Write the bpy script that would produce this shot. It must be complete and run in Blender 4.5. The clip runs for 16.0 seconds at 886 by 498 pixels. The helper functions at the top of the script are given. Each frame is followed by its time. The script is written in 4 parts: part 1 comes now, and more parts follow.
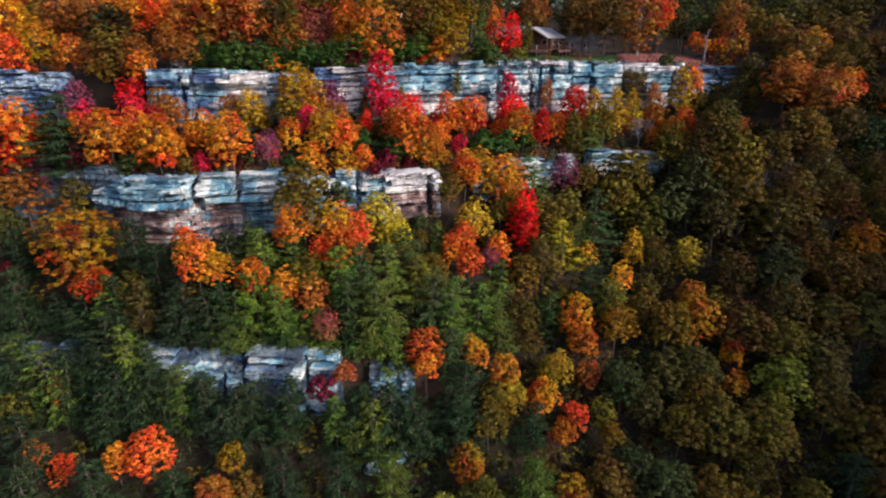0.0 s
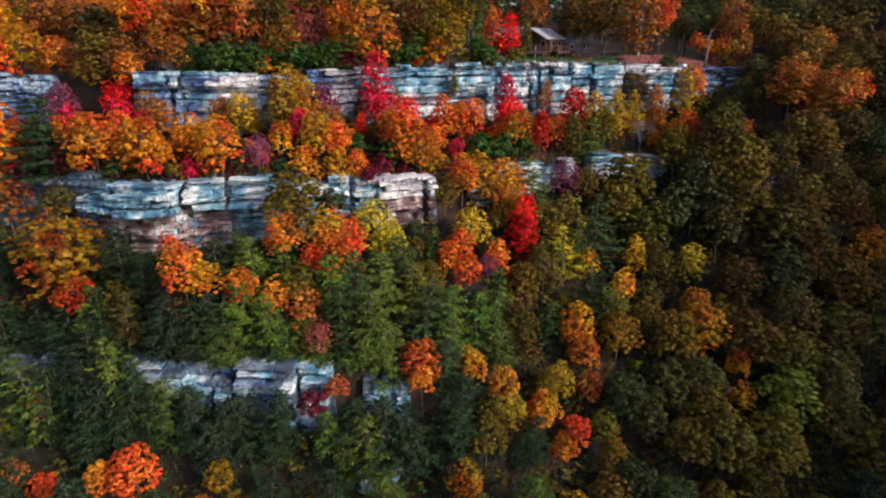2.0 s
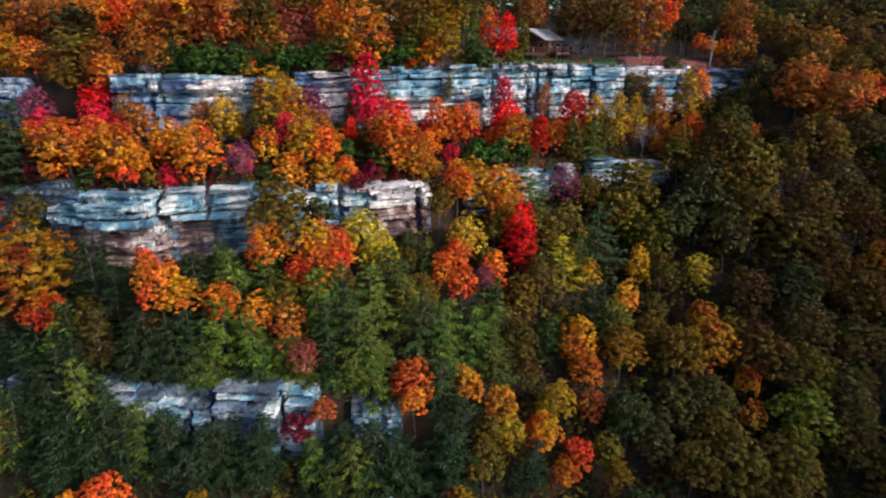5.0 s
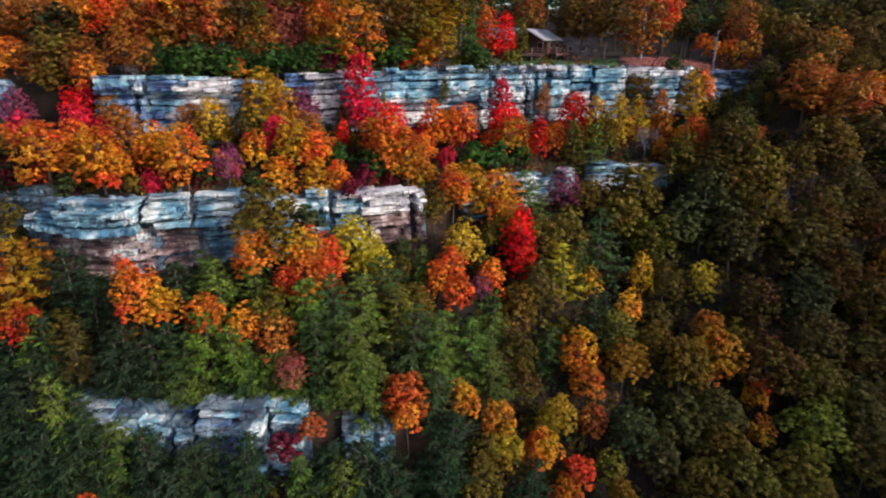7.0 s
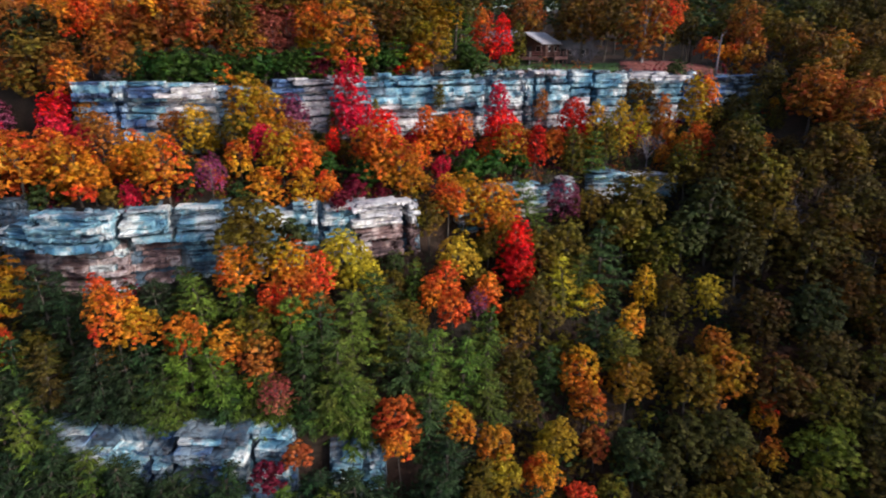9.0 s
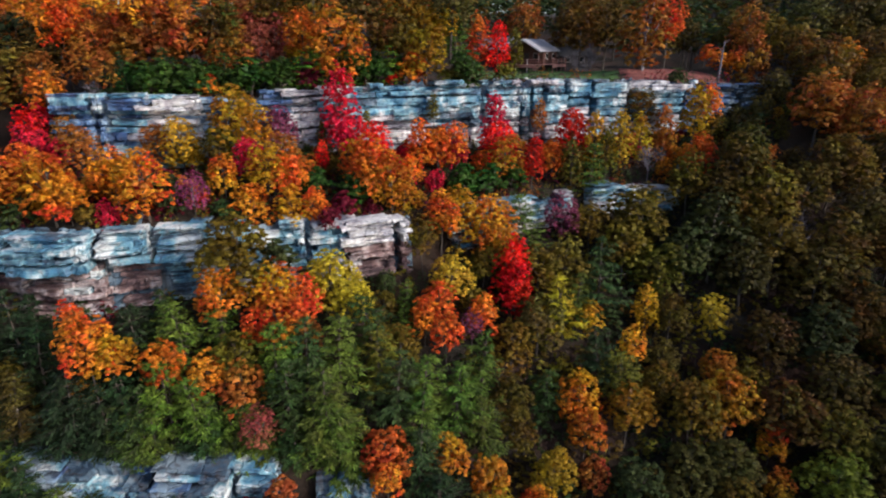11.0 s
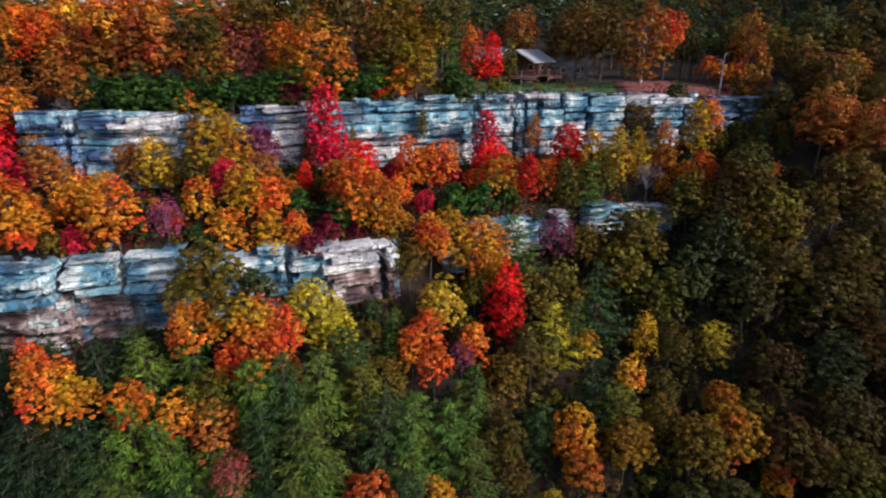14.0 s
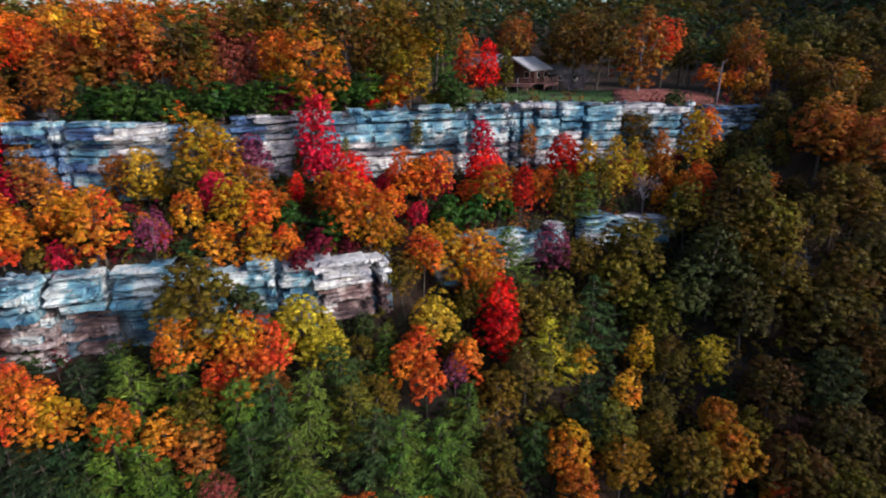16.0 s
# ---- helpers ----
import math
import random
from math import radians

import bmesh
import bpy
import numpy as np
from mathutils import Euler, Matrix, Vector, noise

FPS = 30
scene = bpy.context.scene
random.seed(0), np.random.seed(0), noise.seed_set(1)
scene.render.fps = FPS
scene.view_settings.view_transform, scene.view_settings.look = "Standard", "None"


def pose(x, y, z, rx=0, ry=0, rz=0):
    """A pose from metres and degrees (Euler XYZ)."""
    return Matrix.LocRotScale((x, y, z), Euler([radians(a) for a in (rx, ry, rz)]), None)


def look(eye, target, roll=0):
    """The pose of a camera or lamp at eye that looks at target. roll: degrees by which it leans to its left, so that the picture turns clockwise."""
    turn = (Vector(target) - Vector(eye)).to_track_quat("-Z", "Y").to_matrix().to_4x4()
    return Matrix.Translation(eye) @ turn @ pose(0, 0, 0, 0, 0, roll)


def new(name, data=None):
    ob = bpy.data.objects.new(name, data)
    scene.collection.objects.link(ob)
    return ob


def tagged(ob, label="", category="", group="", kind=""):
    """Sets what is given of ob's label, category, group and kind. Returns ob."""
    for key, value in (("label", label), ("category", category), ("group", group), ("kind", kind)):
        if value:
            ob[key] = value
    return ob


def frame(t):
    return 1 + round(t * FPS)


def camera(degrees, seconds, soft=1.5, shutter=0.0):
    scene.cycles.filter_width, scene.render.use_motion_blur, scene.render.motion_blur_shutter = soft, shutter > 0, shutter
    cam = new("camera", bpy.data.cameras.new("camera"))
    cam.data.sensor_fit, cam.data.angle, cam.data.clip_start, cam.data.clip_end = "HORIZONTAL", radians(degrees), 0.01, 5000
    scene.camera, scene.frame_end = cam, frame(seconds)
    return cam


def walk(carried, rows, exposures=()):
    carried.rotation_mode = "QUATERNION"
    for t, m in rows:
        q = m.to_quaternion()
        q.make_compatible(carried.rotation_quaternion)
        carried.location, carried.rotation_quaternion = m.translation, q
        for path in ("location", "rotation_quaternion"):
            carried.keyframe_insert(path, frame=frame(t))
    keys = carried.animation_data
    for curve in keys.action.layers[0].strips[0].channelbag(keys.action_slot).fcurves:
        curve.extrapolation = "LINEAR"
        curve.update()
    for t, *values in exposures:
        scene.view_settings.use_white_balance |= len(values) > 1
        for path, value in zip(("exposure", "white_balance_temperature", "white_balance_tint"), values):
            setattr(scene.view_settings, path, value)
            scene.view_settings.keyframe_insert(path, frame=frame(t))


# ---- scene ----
cam = camera(75.7, 16.0, soft=2.1)
METRES, EYE, TILT, LEAN, TURN = 25.0, 60.0, -20.0, 0.0, 0.0
ROWS = [
    (0.0, 0.0, 0.0, 0.0, -0.0, 0.0, -0.0),
    (0.5, 0.0038, 0.0264, 0.0095, -0.02, 0.03, 0.04),
    (1.0, 0.0076, 0.0534, 0.0187, -0.05, 0.06, 0.08),
    (1.5, 0.0118, 0.0801, 0.0277, -0.07, 0.11, 0.11),
    (2.0, 0.0163, 0.1072, 0.0368, -0.08, 0.13, 0.14),
    (2.5, 0.019, 0.1343, 0.0433, -0.12, 0.18, 0.16),
    (3.0, 0.0218, 0.1612, 0.053, -0.15, 0.2, 0.19),
    (3.5, 0.0261, 0.1886, 0.0617, -0.17, 0.24, 0.21),
    (4.0, 0.0299, 0.2164, 0.0714, -0.22, 0.26, 0.23),
    (6.5, 0.0548, 0.3622, 0.1177, -0.35, 0.43, 0.29),
    (7.0, 0.0591, 0.3938, 0.1267, -0.39, 0.46, 0.31),
    (7.5, 0.0647, 0.4271, 0.1377, -0.42, 0.48, 0.33),
    (8.0, 0.0694, 0.4599, 0.1561, -0.46, 0.46, 0.33),
    (8.5, 0.0741, 0.4935, 0.1762, -0.53, 0.49, 0.35),
    (9.0, 0.0816, 0.527, 0.1965, -0.56, 0.54, 0.37),
    (11.5, 0.1157, 0.676, 0.3097, -0.75, 0.67, 0.44),
    (12.0, 0.1219, 0.7016, 0.3305, -0.78, 0.68, 0.45),
    (12.5, 0.1294, 0.7266, 0.351, -0.83, 0.68, 0.44),
    (13.0, 0.1377, 0.7494, 0.3697, -0.88, 0.72, 0.43),
    (13.5, 0.1465, 0.7707, 0.3916, -0.92, 0.74, 0.43),
    (14.0, 0.1565, 0.7871, 0.4109, -0.94, 0.74, 0.42),
    (14.5, 0.1636, 0.8015, 0.4286, -1.0, 0.75, 0.41),
    (15.0, 0.1704, 0.8139, 0.4456, -1.04, 0.76, 0.38),
    (15.5, 0.1769, 0.8227, 0.4611, -1.06, 0.76, 0.36),
    (16.0, 0.1816, 0.8298, 0.4763, -1.1, 0.77, 0.35),
]
walk(cam, [(t, pose(0, 0, EYE, TILT, LEAN, TURN) @ pose(METRES * x, METRES * y, METRES * z, 90 + pitch, roll, yaw)) for t, x, y, z, yaw, pitch, roll in ROWS], exposures=[(0, 0.39, 6450, 17), (16, 0.14, 6000, 12)])

# ---- light ----
SUN_HEIGHT, SUN_FROM = 26.0, 62.0      # degrees above the horizon; degrees from straight behind the camera towards its right
world = bpy.data.worlds.new("sky")
scene.world = world
world.use_nodes = True
wn = world.node_tree
sky = wn.nodes.new("ShaderNodeTexSky")
sky.sky_type = "NISHITA"
sky.sun_disc = False
sky.sun_elevation = radians(SUN_HEIGHT)
sky.sun_rotation = radians(180 - SUN_FROM)
sky.air_density, sky.dust_density, sky.ozone_density = 1.0, 2.0, 1.5
wn.links.new(sky.outputs["Color"], wn.nodes["Background"].inputs["Color"])
wn.nodes["Background"].inputs["Strength"].default_value = 0.14
sun = new("sun", bpy.data.lights.new("sun", "SUN"))
sun.data.energy, sun.data.angle, sun.data.color = 3.4, radians(16), (1.0, 0.9, 0.78)
sa, sh = radians(SUN_FROM), radians(SUN_HEIGHT)
sun.matrix_world = look((60 * math.sin(sa), -60 * math.cos(sa), 60 * math.tan(sh) + 60), (0, 0, 60))

# ---- materials ----
def material(name):
    m = bpy.data.materials.new(name)
    m.use_nodes = True
    return m, m.node_tree, m.node_tree.nodes["Principled BSDF"]


def node(tree, kind, **values):
    n = tree.nodes.new("ShaderNode" + kind)
    for key, value in values.items():
        n.inputs[key.replace("_", " ")].default_value = value
    return n


def ramp(tree, source, stops):
    n = tree.nodes.new("ShaderNodeValToRGB")
    while len(n.color_ramp.elements) < len(stops):
        n.color_ramp.elements.new(0.5)
    for e, (at, colour) in zip(n.color_ramp.elements, stops):
        e.position, e.color = at, (*colour, 1)
    tree.links.new(source, n.inputs[0])
    return n.outputs[0]


def mixed(tree, how, amount, a, b):
    n = tree.nodes.new("ShaderNodeMix")
    n.data_type, n.blend_type = "RGBA", how
    for socket, value in ((n.inputs[0], amount), (n.inputs[6], a), (n.inputs[7], b)):
        if isinstance(value, (int, float)):
            socket.default_value = value
        elif isinstance(value, tuple):
            socket.default_value = (*value, 1)
        else:
            tree.links.new(value, socket)
    return n.outputs[2]


def bumped(tree, bsdf, source, strength, distance):
    n = node(tree, "Bump", Strength=strength, Distance=distance)
    tree.links.new(source, n.inputs["Height"])
    tree.links.new(n.outputs[0], bsdf.inputs["Normal"])


def leaf_material(name, see_through, dull):
    """Leaves take the colour of their own tree; single leaves vary round it."""
    m, t, b = material(name)
    info = t.nodes.new("ShaderNodeObjectInfo")
    geo = t.nodes.new("ShaderNodeNewGeometry")
    patch = node(t, "TexNoise", Scale=0.3, Detail=2.0)
    t.links.new(geo.outputs["Position"], patch.inputs["Vector"])
    hsv = node(t, "HueSaturation", Saturation=1.0)
    shift = node(t, "MapRange", From_Min=0.34, From_Max=0.66, To_Min=-0.035, To_Max=0.044)
    t.links.new(patch.outputs["Fac"], shift.inputs["Value"])
    amount = t.nodes.new("ShaderNodeMath")
    amount.operation = "MULTIPLY_ADD"
    t.links.new(shift.outputs[0], amount.inputs[0])
    t.links.new(info.outputs["Alpha"], amount.inputs[1])
    amount.inputs[2].default_value = 0.5
    t.links.new(amount.outputs[0], hsv.inputs["Hue"])
    light = node(t, "MapRange", To_Min=0.45, To_Max=1.5)
    t.links.new(geo.outputs["Random Per Island"], light.inputs["Value"])
    tuft = node(t, "TexNoise", Scale=1.3, Detail=1.0)
    t.links.new(geo.outputs["Position"], tuft.inputs["Vector"])
    tone = node(t, "MapRange", From_Min=0.3, From_Max=0.7, To_Min=0.55, To_Max=1.45)
    t.links.new(tuft.outputs["Fac"], tone.inputs["Value"])
    times = t.nodes.new("ShaderNodeMath")
    times.operation = "MULTIPLY"
    t.links.new(light.outputs[0], times.inputs[0])
    t.links.new(tone.outputs[0], times.inputs[1])
    t.links.new(times.outputs[0], hsv.inputs["Value"])
    t.links.new(info.outputs["Color"], hsv.inputs["Color"])
    b.inputs["Roughness"].default_value = dull
    b.inputs["Specular IOR Level"].default_value = 0.25
    t.links.new(hsv.outputs[0], b.inputs["Base Color"])
    glow = t.nodes.new("ShaderNodeBsdfTranslucent")
    t.links.new(hsv.outputs[0], glow.inputs["Color"])
    mix = node(t, "MixShader", Fac=see_through)
    t.links.new(b.outputs[0], mix.inputs[1])
    t.links.new(glow.outputs[0], mix.inputs[2])
    t.links.new(mix.outputs[0], t.nodes["Material Output"].inputs["Surface"])
    return m


LEAF = leaf_material("autumn_leaves", 0.35, 0.6)
NEEDLE = leaf_material("needles", 0.15, 0.7)


def bark_material(name, dark, pale):
    m, t, b = material(name)
    place = t.nodes.new("ShaderNodeTexCoord")
    grain = node(t, "TexNoise", Scale=6.0, Detail=6.0)
    t.links.new(place.outputs["Object"], grain.inputs["Vector"])
    t.links.new(ramp(t, grain.outputs["Fac"], [(0.3, dark), (0.7, pale)]), b.inputs["Base Color"])
    b.inputs["Roughness"].default_value = 0.9
    bumped(t, b, grain.outputs["Fac"], 0.6, 0.05)
    return m


BARK = bark_material("dark_bark", (0.045, 0.035, 0.028), (0.14, 0.115, 0.095))
WHITE_BARK = bark_material("white_bark", (0.26, 0.24, 0.26), (0.52, 0.49, 0.5))
PALE_BARK = bark_material("pale_bark", (0.07, 0.062, 0.075), (0.23, 0.2, 0.23))


def rock_material(name, low, mid, high, stain, stain_amount):
    """Weathered sandstone: thin level beds, cracks, lichen and streaks of stain."""
    m, t, b = material(name)
    geo = t.nodes.new("ShaderNodeNewGeometry")
    info = t.nodes.new("ShaderNodeObjectInfo")
    big = node(t, "TexNoise", Scale=0.28, Detail=5.0, Roughness=0.62)
    slabs = t.nodes.new("ShaderNodeMapping")
    slabs.inputs["Scale"].default_value = (1.1, 1.1, 0.7)
    t.links.new(geo.outputs["Position"], slabs.inputs["Vector"])
    t.links.new(slabs.outputs[0], big.inputs["Vector"])
    flat = t.nodes.new("ShaderNodeMapping")
    flat.inputs["Scale"].default_value = (0.17, 0.17, 2.4)
    t.links.new(geo.outputs["Position"], flat.inputs["Vector"])
    beds = node(t, "TexNoise", Scale=1.0, Detail=5.0, Roughness=0.65, Distortion=0.12)
    t.links.new(flat.outputs[0], beds.inputs["Vector"])
    fine = node(t, "TexNoise", Scale=5.0, Detail=5.0, Roughness=0.7)
    t.links.new(geo.outputs["Position"], fine.inputs["Vector"])
    upright = t.nodes.new("ShaderNodeMapping")
    upright.inputs["Scale"].default_value = (1.6, 1.6, 0.25)
    t.links.new(geo.outputs["Position"], upright.inputs["Vector"])
    streak = node(t, "TexNoise", Scale=1.0, Detail=3.0)
    t.links.new(upright.outputs[0], streak.inputs["Vector"])
    colour = ramp(t, big.outputs["Fac"], [(0.4, low), (0.5, mid), (0.575, high)])
    colour = mixed(t, "MULTIPLY", 0.9, colour, ramp(t, beds.outputs["Fac"], [(0.39, (0.1, 0.1, 0.14)), (0.43, (0.7, 0.73, 0.78)), (0.56, (1.12, 1.12, 1.1))]))
    colour = mixed(t, "MULTIPLY", 0.6, colour, ramp(t, fine.outputs["Fac"], [(0.3, (0.6, 0.6, 0.6)), (0.6, (1.05, 1.05, 1.05))]))
    warp = node(t, "TexNoise", Scale=0.9, Detail=3.0)
    t.links.new(geo.outputs["Position"], warp.inputs["Vector"])
    bent = t.nodes.new("ShaderNodeVectorMath")
    bent.operation = "MULTIPLY_ADD"
    bent.inputs[1].default_value = (1.2, 1.2, 0.45)
    t.links.new(warp.outputs["Color"], bent.inputs[0])
    t.links.new(geo.outputs["Position"], bent.inputs[2])
    squat = t.nodes.new("ShaderNodeMapping")
    squat.inputs["Scale"].default_value = (0.36, 0.36, 0.95)
    t.links.new(bent.outputs[0], squat.inputs["Vector"])
    cracks = t.nodes.new("ShaderNodeTexVoronoi")
    cracks.feature = "DISTANCE_TO_EDGE"
    cracks.inputs["Scale"].default_value = 1.0
    t.links.new(squat.outputs[0], cracks.inputs["Vector"])
    show = node(t, "MapRange", From_Min=0.42, From_Max=0.58)
    t.links.new(fine.outputs["Fac"], show.inputs["Value"])
    # crack lines darkened for the dirt and the shadow inside them
    colour = mixed(t, "MULTIPLY", show.outputs[0], colour, ramp(t, cracks.outputs["Distance"], [(0.01, (0.4, 0.4, 0.42)), (0.04, (0.9, 0.9, 0.91)), (0.2, (1.05, 1.05, 1.05))]))
    where = node(t, "MapRange", From_Min=0.5, From_Max=0.66, To_Max=stain_amount)
    t.links.new(streak.outputs["Fac"], where.inputs["Value"])
    colour = mixed(t, "MIX", where.outputs[0], colour, stain)
    tone = node(t, "MapRange", To_Min=0.76, To_Max=1.05)
    t.links.new(info.outputs["Random"], tone.inputs["Value"])
    hsv = node(t, "HueSaturation")
    t.links.new(colour, hsv.inputs["Color"])
    t.links.new(tone.outputs[0], hsv.inputs["Value"])
    t.links.new(hsv.outputs[0], b.inputs["Base Color"])
    b.inputs["Roughness"].default_value = 0.85
    deep = node(t, "MapRange", From_Max=0.05, To_Max=0.5)
    t.links.new(cracks.outputs["Distance"], deep.inputs["Value"])
    both = t.nodes.new("ShaderNodeMath")
    t.links.new(beds.outputs["Fac"], both.inputs[0])
    t.links.new(deep.outputs[0], both.inputs[1])
    bumped(t, b, both.outputs[0], 0.85, 0.22)
    return m


ROCK = rock_material("pale_sandstone", (0.07, 0.22, 0.36), (0.26, 0.5, 0.6), (0.8, 0.85, 0.85), (0.17, 0.19, 0.27), 0.35)
CHALK_ROCK = rock_material("white_pink_sandstone", (0.3, 0.31, 0.37), (0.64, 0.61, 0.63), (0.88, 0.87, 0.86), (0.42, 0.36, 0.41), 0.4)
# darker, bluer sandstone; also carries the shade of the recess and the cliff end
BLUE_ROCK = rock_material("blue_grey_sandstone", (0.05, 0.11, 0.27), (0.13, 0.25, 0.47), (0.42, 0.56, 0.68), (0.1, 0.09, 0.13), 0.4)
RUST_ROCK = rock_material("iron_stained_sandstone", (0.13, 0.075, 0.085), (0.33, 0.21, 0.2), (0.68, 0.57, 0.56), (0.1, 0.065, 0.07), 0.6)
# shaded copy of the sandstone: the darker colours stand for shade
SHADE_ROCK = rock_material("shade_toned_sandstone", (0.055, 0.1, 0.16), (0.12, 0.2, 0.28), (0.32, 0.41, 0.48), (0.1, 0.085, 0.09), 0.6)

GROUND, gt, gb = material("leaf_litter")
geo = gt.nodes.new("ShaderNodeNewGeometry")
gbig = node(gt, "TexNoise", Scale=0.12, Detail=4.0)
gfine = node(gt, "TexNoise", Scale=3.0, Detail=6.0, Roughness=0.7)
for n in (gbig, gfine):
    gt.links.new(geo.outputs["Position"], n.inputs["Vector"])
gcol = ramp(gt, gbig.outputs["Fac"], [(0.35, (0.016, 0.013, 0.008)), (0.5, (0.032, 0.02, 0.012)), (0.65, (0.062, 0.03, 0.022))])
gcol = mixed(gt, "MULTIPLY", 0.8, gcol, ramp(gt, gfine.outputs["Fac"], [(0.3, (0.35, 0.35, 0.35)), (0.7, (1.5, 1.4, 1.3))]))
gt.links.new(gcol, gb.inputs["Base Color"])
gb.inputs["Roughness"].default_value = 0.95
bumped(gt, gb, gfine.outputs["Fac"], 0.8, 0.3)


def plain(name, colour, rough=0.7, scale=4.0, spread=0.35):
    m, t, b = material(name)
    place = t.nodes.new("ShaderNodeTexCoord")
    grain = node(t, "TexNoise", Scale=scale, Detail=5.0)
    t.links.new(place.outputs["Object"], grain.inputs["Vector"])
    low, high = (tuple(c * k for c in colour) for k in (1 - spread, 1 + spread))
    t.links.new(ramp(t, grain.outputs["Fac"], [(0.3, low), (0.7, high)]), b.inputs["Base Color"])
    b.inputs["Roughness"].default_value = rough
    bumped(t, b, grain.outputs["Fac"], 0.3, 0.03)
    return m


GRASS = plain("mown_grass", (0.045, 0.1, 0.018), 0.9, 1.2, 0.5)
LITTER = plain("red_leaf_litter", (0.2, 0.062, 0.05), 0.95, 1.5, 0.6)
LOGS = plain("stained_boards", (0.11, 0.05, 0.04), 0.8, 3.0)
DARK_BOARDS = plain("weathered_boards", (0.06, 0.05, 0.05), 0.85, 3.0)
PINK_BOARDS = plain("faded_red_boards", (0.4, 0.2, 0.18), 0.75, 3.0)
ROOFING = plain("pale_roofing", (0.36, 0.35, 0.38), 0.6, 2.0, 0.25)
DARK_ROOFING = plain("dark_roofing", (0.09, 0.085, 0.09), 0.8, 2.0, 0.3)
WHITE = plain("white_paint", (0.6, 0.55, 0.54), 0.6, 2.0, 0.1)
GLASS, _, glass_bsdf = material("window_glass")
glass_bsdf.inputs["Base Color"].default_value = (0.02, 0.025, 0.03, 1)
glass_bsdf.inputs["Roughness"].default_value = 0.08

# ---- the lie of the land: three rims of rock, one above the other ----
# The column at 150 is an unseen hill, raised to shade the eastern slope.
XS = [-130, -75, -62, -52, -44, -37, -28, -12, 0, 10, 20, 34, 45, 55, 70, 92, 150]
RIM1 = [104, 98, 97, 96, 95, 94.7, 96.4, 102.8, 106.4, 109, 112, 116, 118, 120, 124, 130, 146]   # plan line of the upper rim
TOP1 = [56, 55.5, 55, 55.2, 55.4, 55.4, 55.2, 56, 56.3, 56.3, 56.2, 56, 55.5, 55, 55, 57, 84]
BOT1 = [54, 50, 47.5, 47, 46.8, 46.8, 47.2, 47.8, 47.6, 47.2, 47.2, 47, 47.6, 51, 54.8, 56, 83]
RIM2 = [86, 82, 81, 80, 78.2, 77.4, 79.8, 83.2, 88.5, 94, 98, 103, 105, 108, 112, 116, 132]
TOP2 = [43, 43, 43, 42.8, 42.6, 42.6, 42.4, 41.6, 41.0, 40.8, 41.0, 41.6, 42.5, 46.5, 50.5, 53, 82]
BOT2 = [42, 38, 35.5, 34.5, 33.5, 33.0, 33.5, 34.0, 34.2, 36.8, 38.0, 38.8, 41.8, 46, 50, 52, 81]
RIM3 = [71, 68, 66, 65.2, 64.6, 64.4, 64.0, 64.0, 64.5, 66, 67, 68, 69, 70, 72, 75, 86]
TOP3 = [24, 24, 23.4, 23.2, 23.0, 23.0, 22.8, 22.0, 18.0, 13.0, 11.0, 10.6, 11.4, 13.0, 15.0, 20, 79]
BOT3 = [23, 20, 18.5, 18, 17.5, 17.4, 16.6, 13.5, 13.0, 12.0, 10.2, 9.8, 10.6, 12.2, 14.2, 19, 78]
RISE = [9, 9, 9, 9, 9.5, 10, 10, 12, 13, 14, 15, 16, 16, 16, 16, 16, 10]   # the wooded hill behind the rim

def along(row, x):
    return np.interp(x, XS, row)

def profile(x):
    """Breakpoints of the slope at x: the distance and the height of each."""
    r1, r2, r3 = along(RIM1, x), along(RIM2, x), along(RIM3, x)
    t1, b1, t2, b2, t3, b3 = (along(r, x) for r in (TOP1, BOT1, TOP2, BOT2, TOP3, BOT3))
    ys = [-400, -120, -40, 20, 45, r3 + 0.9, r3 + 1.4, r2 + 0.9, r2 + 1.4, r1 + 0.9, r1 + 1.4, r1 + 12, r1 + 40, r1 + 110, r1 + 300, 1500]
    # added hill out of view that keeps the low sun off the right side
    shade_spur = float(np.clip((x - 92) / 58, 0, 1))
    zs = [-70, -45, -32 + 104 * shade_spur, -16 + 90 * shade_spur, b3 - 16 + 14 * shade_spur, b3, t3, b2, t2, b1, t1, t1 + 0.5, t1 + 2.5, t1 + along(RISE, x), t1 + along(RISE, x) * 1.7, 110]
    return ys, zs

def ground(x, y):
    ys, zs = profile(x)
    return float(np.interp(y, ys, zs))


def steps(stops):
    """A row of numbers from (from, to, step) spans."""
    out = []
    for a, b, s in stops:
        out += list(np.arange(a, b, s))
    return out + [stops[-1][1]]


def mesh_of(name, verts, faces, mat, smooth=False):
    me = bpy.data.meshes.new(name)
    me.from_pydata([tuple(v) for v in verts], [], [tuple(f) for f in faces])
    me.materials.append(mat)
    me.update()
    if smooth:
        me.polygons.foreach_set("use_smooth", [True] * len(me.polygons))
    return me


def part(name, data, parent, label="", m=None):
    ob = new(name, data)
    ob.parent = parent
    if m is not None:
        ob.matrix_basis = m
    return tagged(ob, label)


def lump(x, y):
    rise = 1.9 * math.exp(-((x - 46) / 10) ** 2 - ((y - along(RIM1, x) - 11) / 6) ** 2)      # the mound of the clearing
    return rise + noise.noise(Vector((x * 0.12, y * 0.12, 3))) * 0.7 + noise.noise(Vector((x * 0.5, y * 0.5, 9))) * 0.25 - 0.15


def land(x, y):
    return ground(x, y) + lump(x, y)


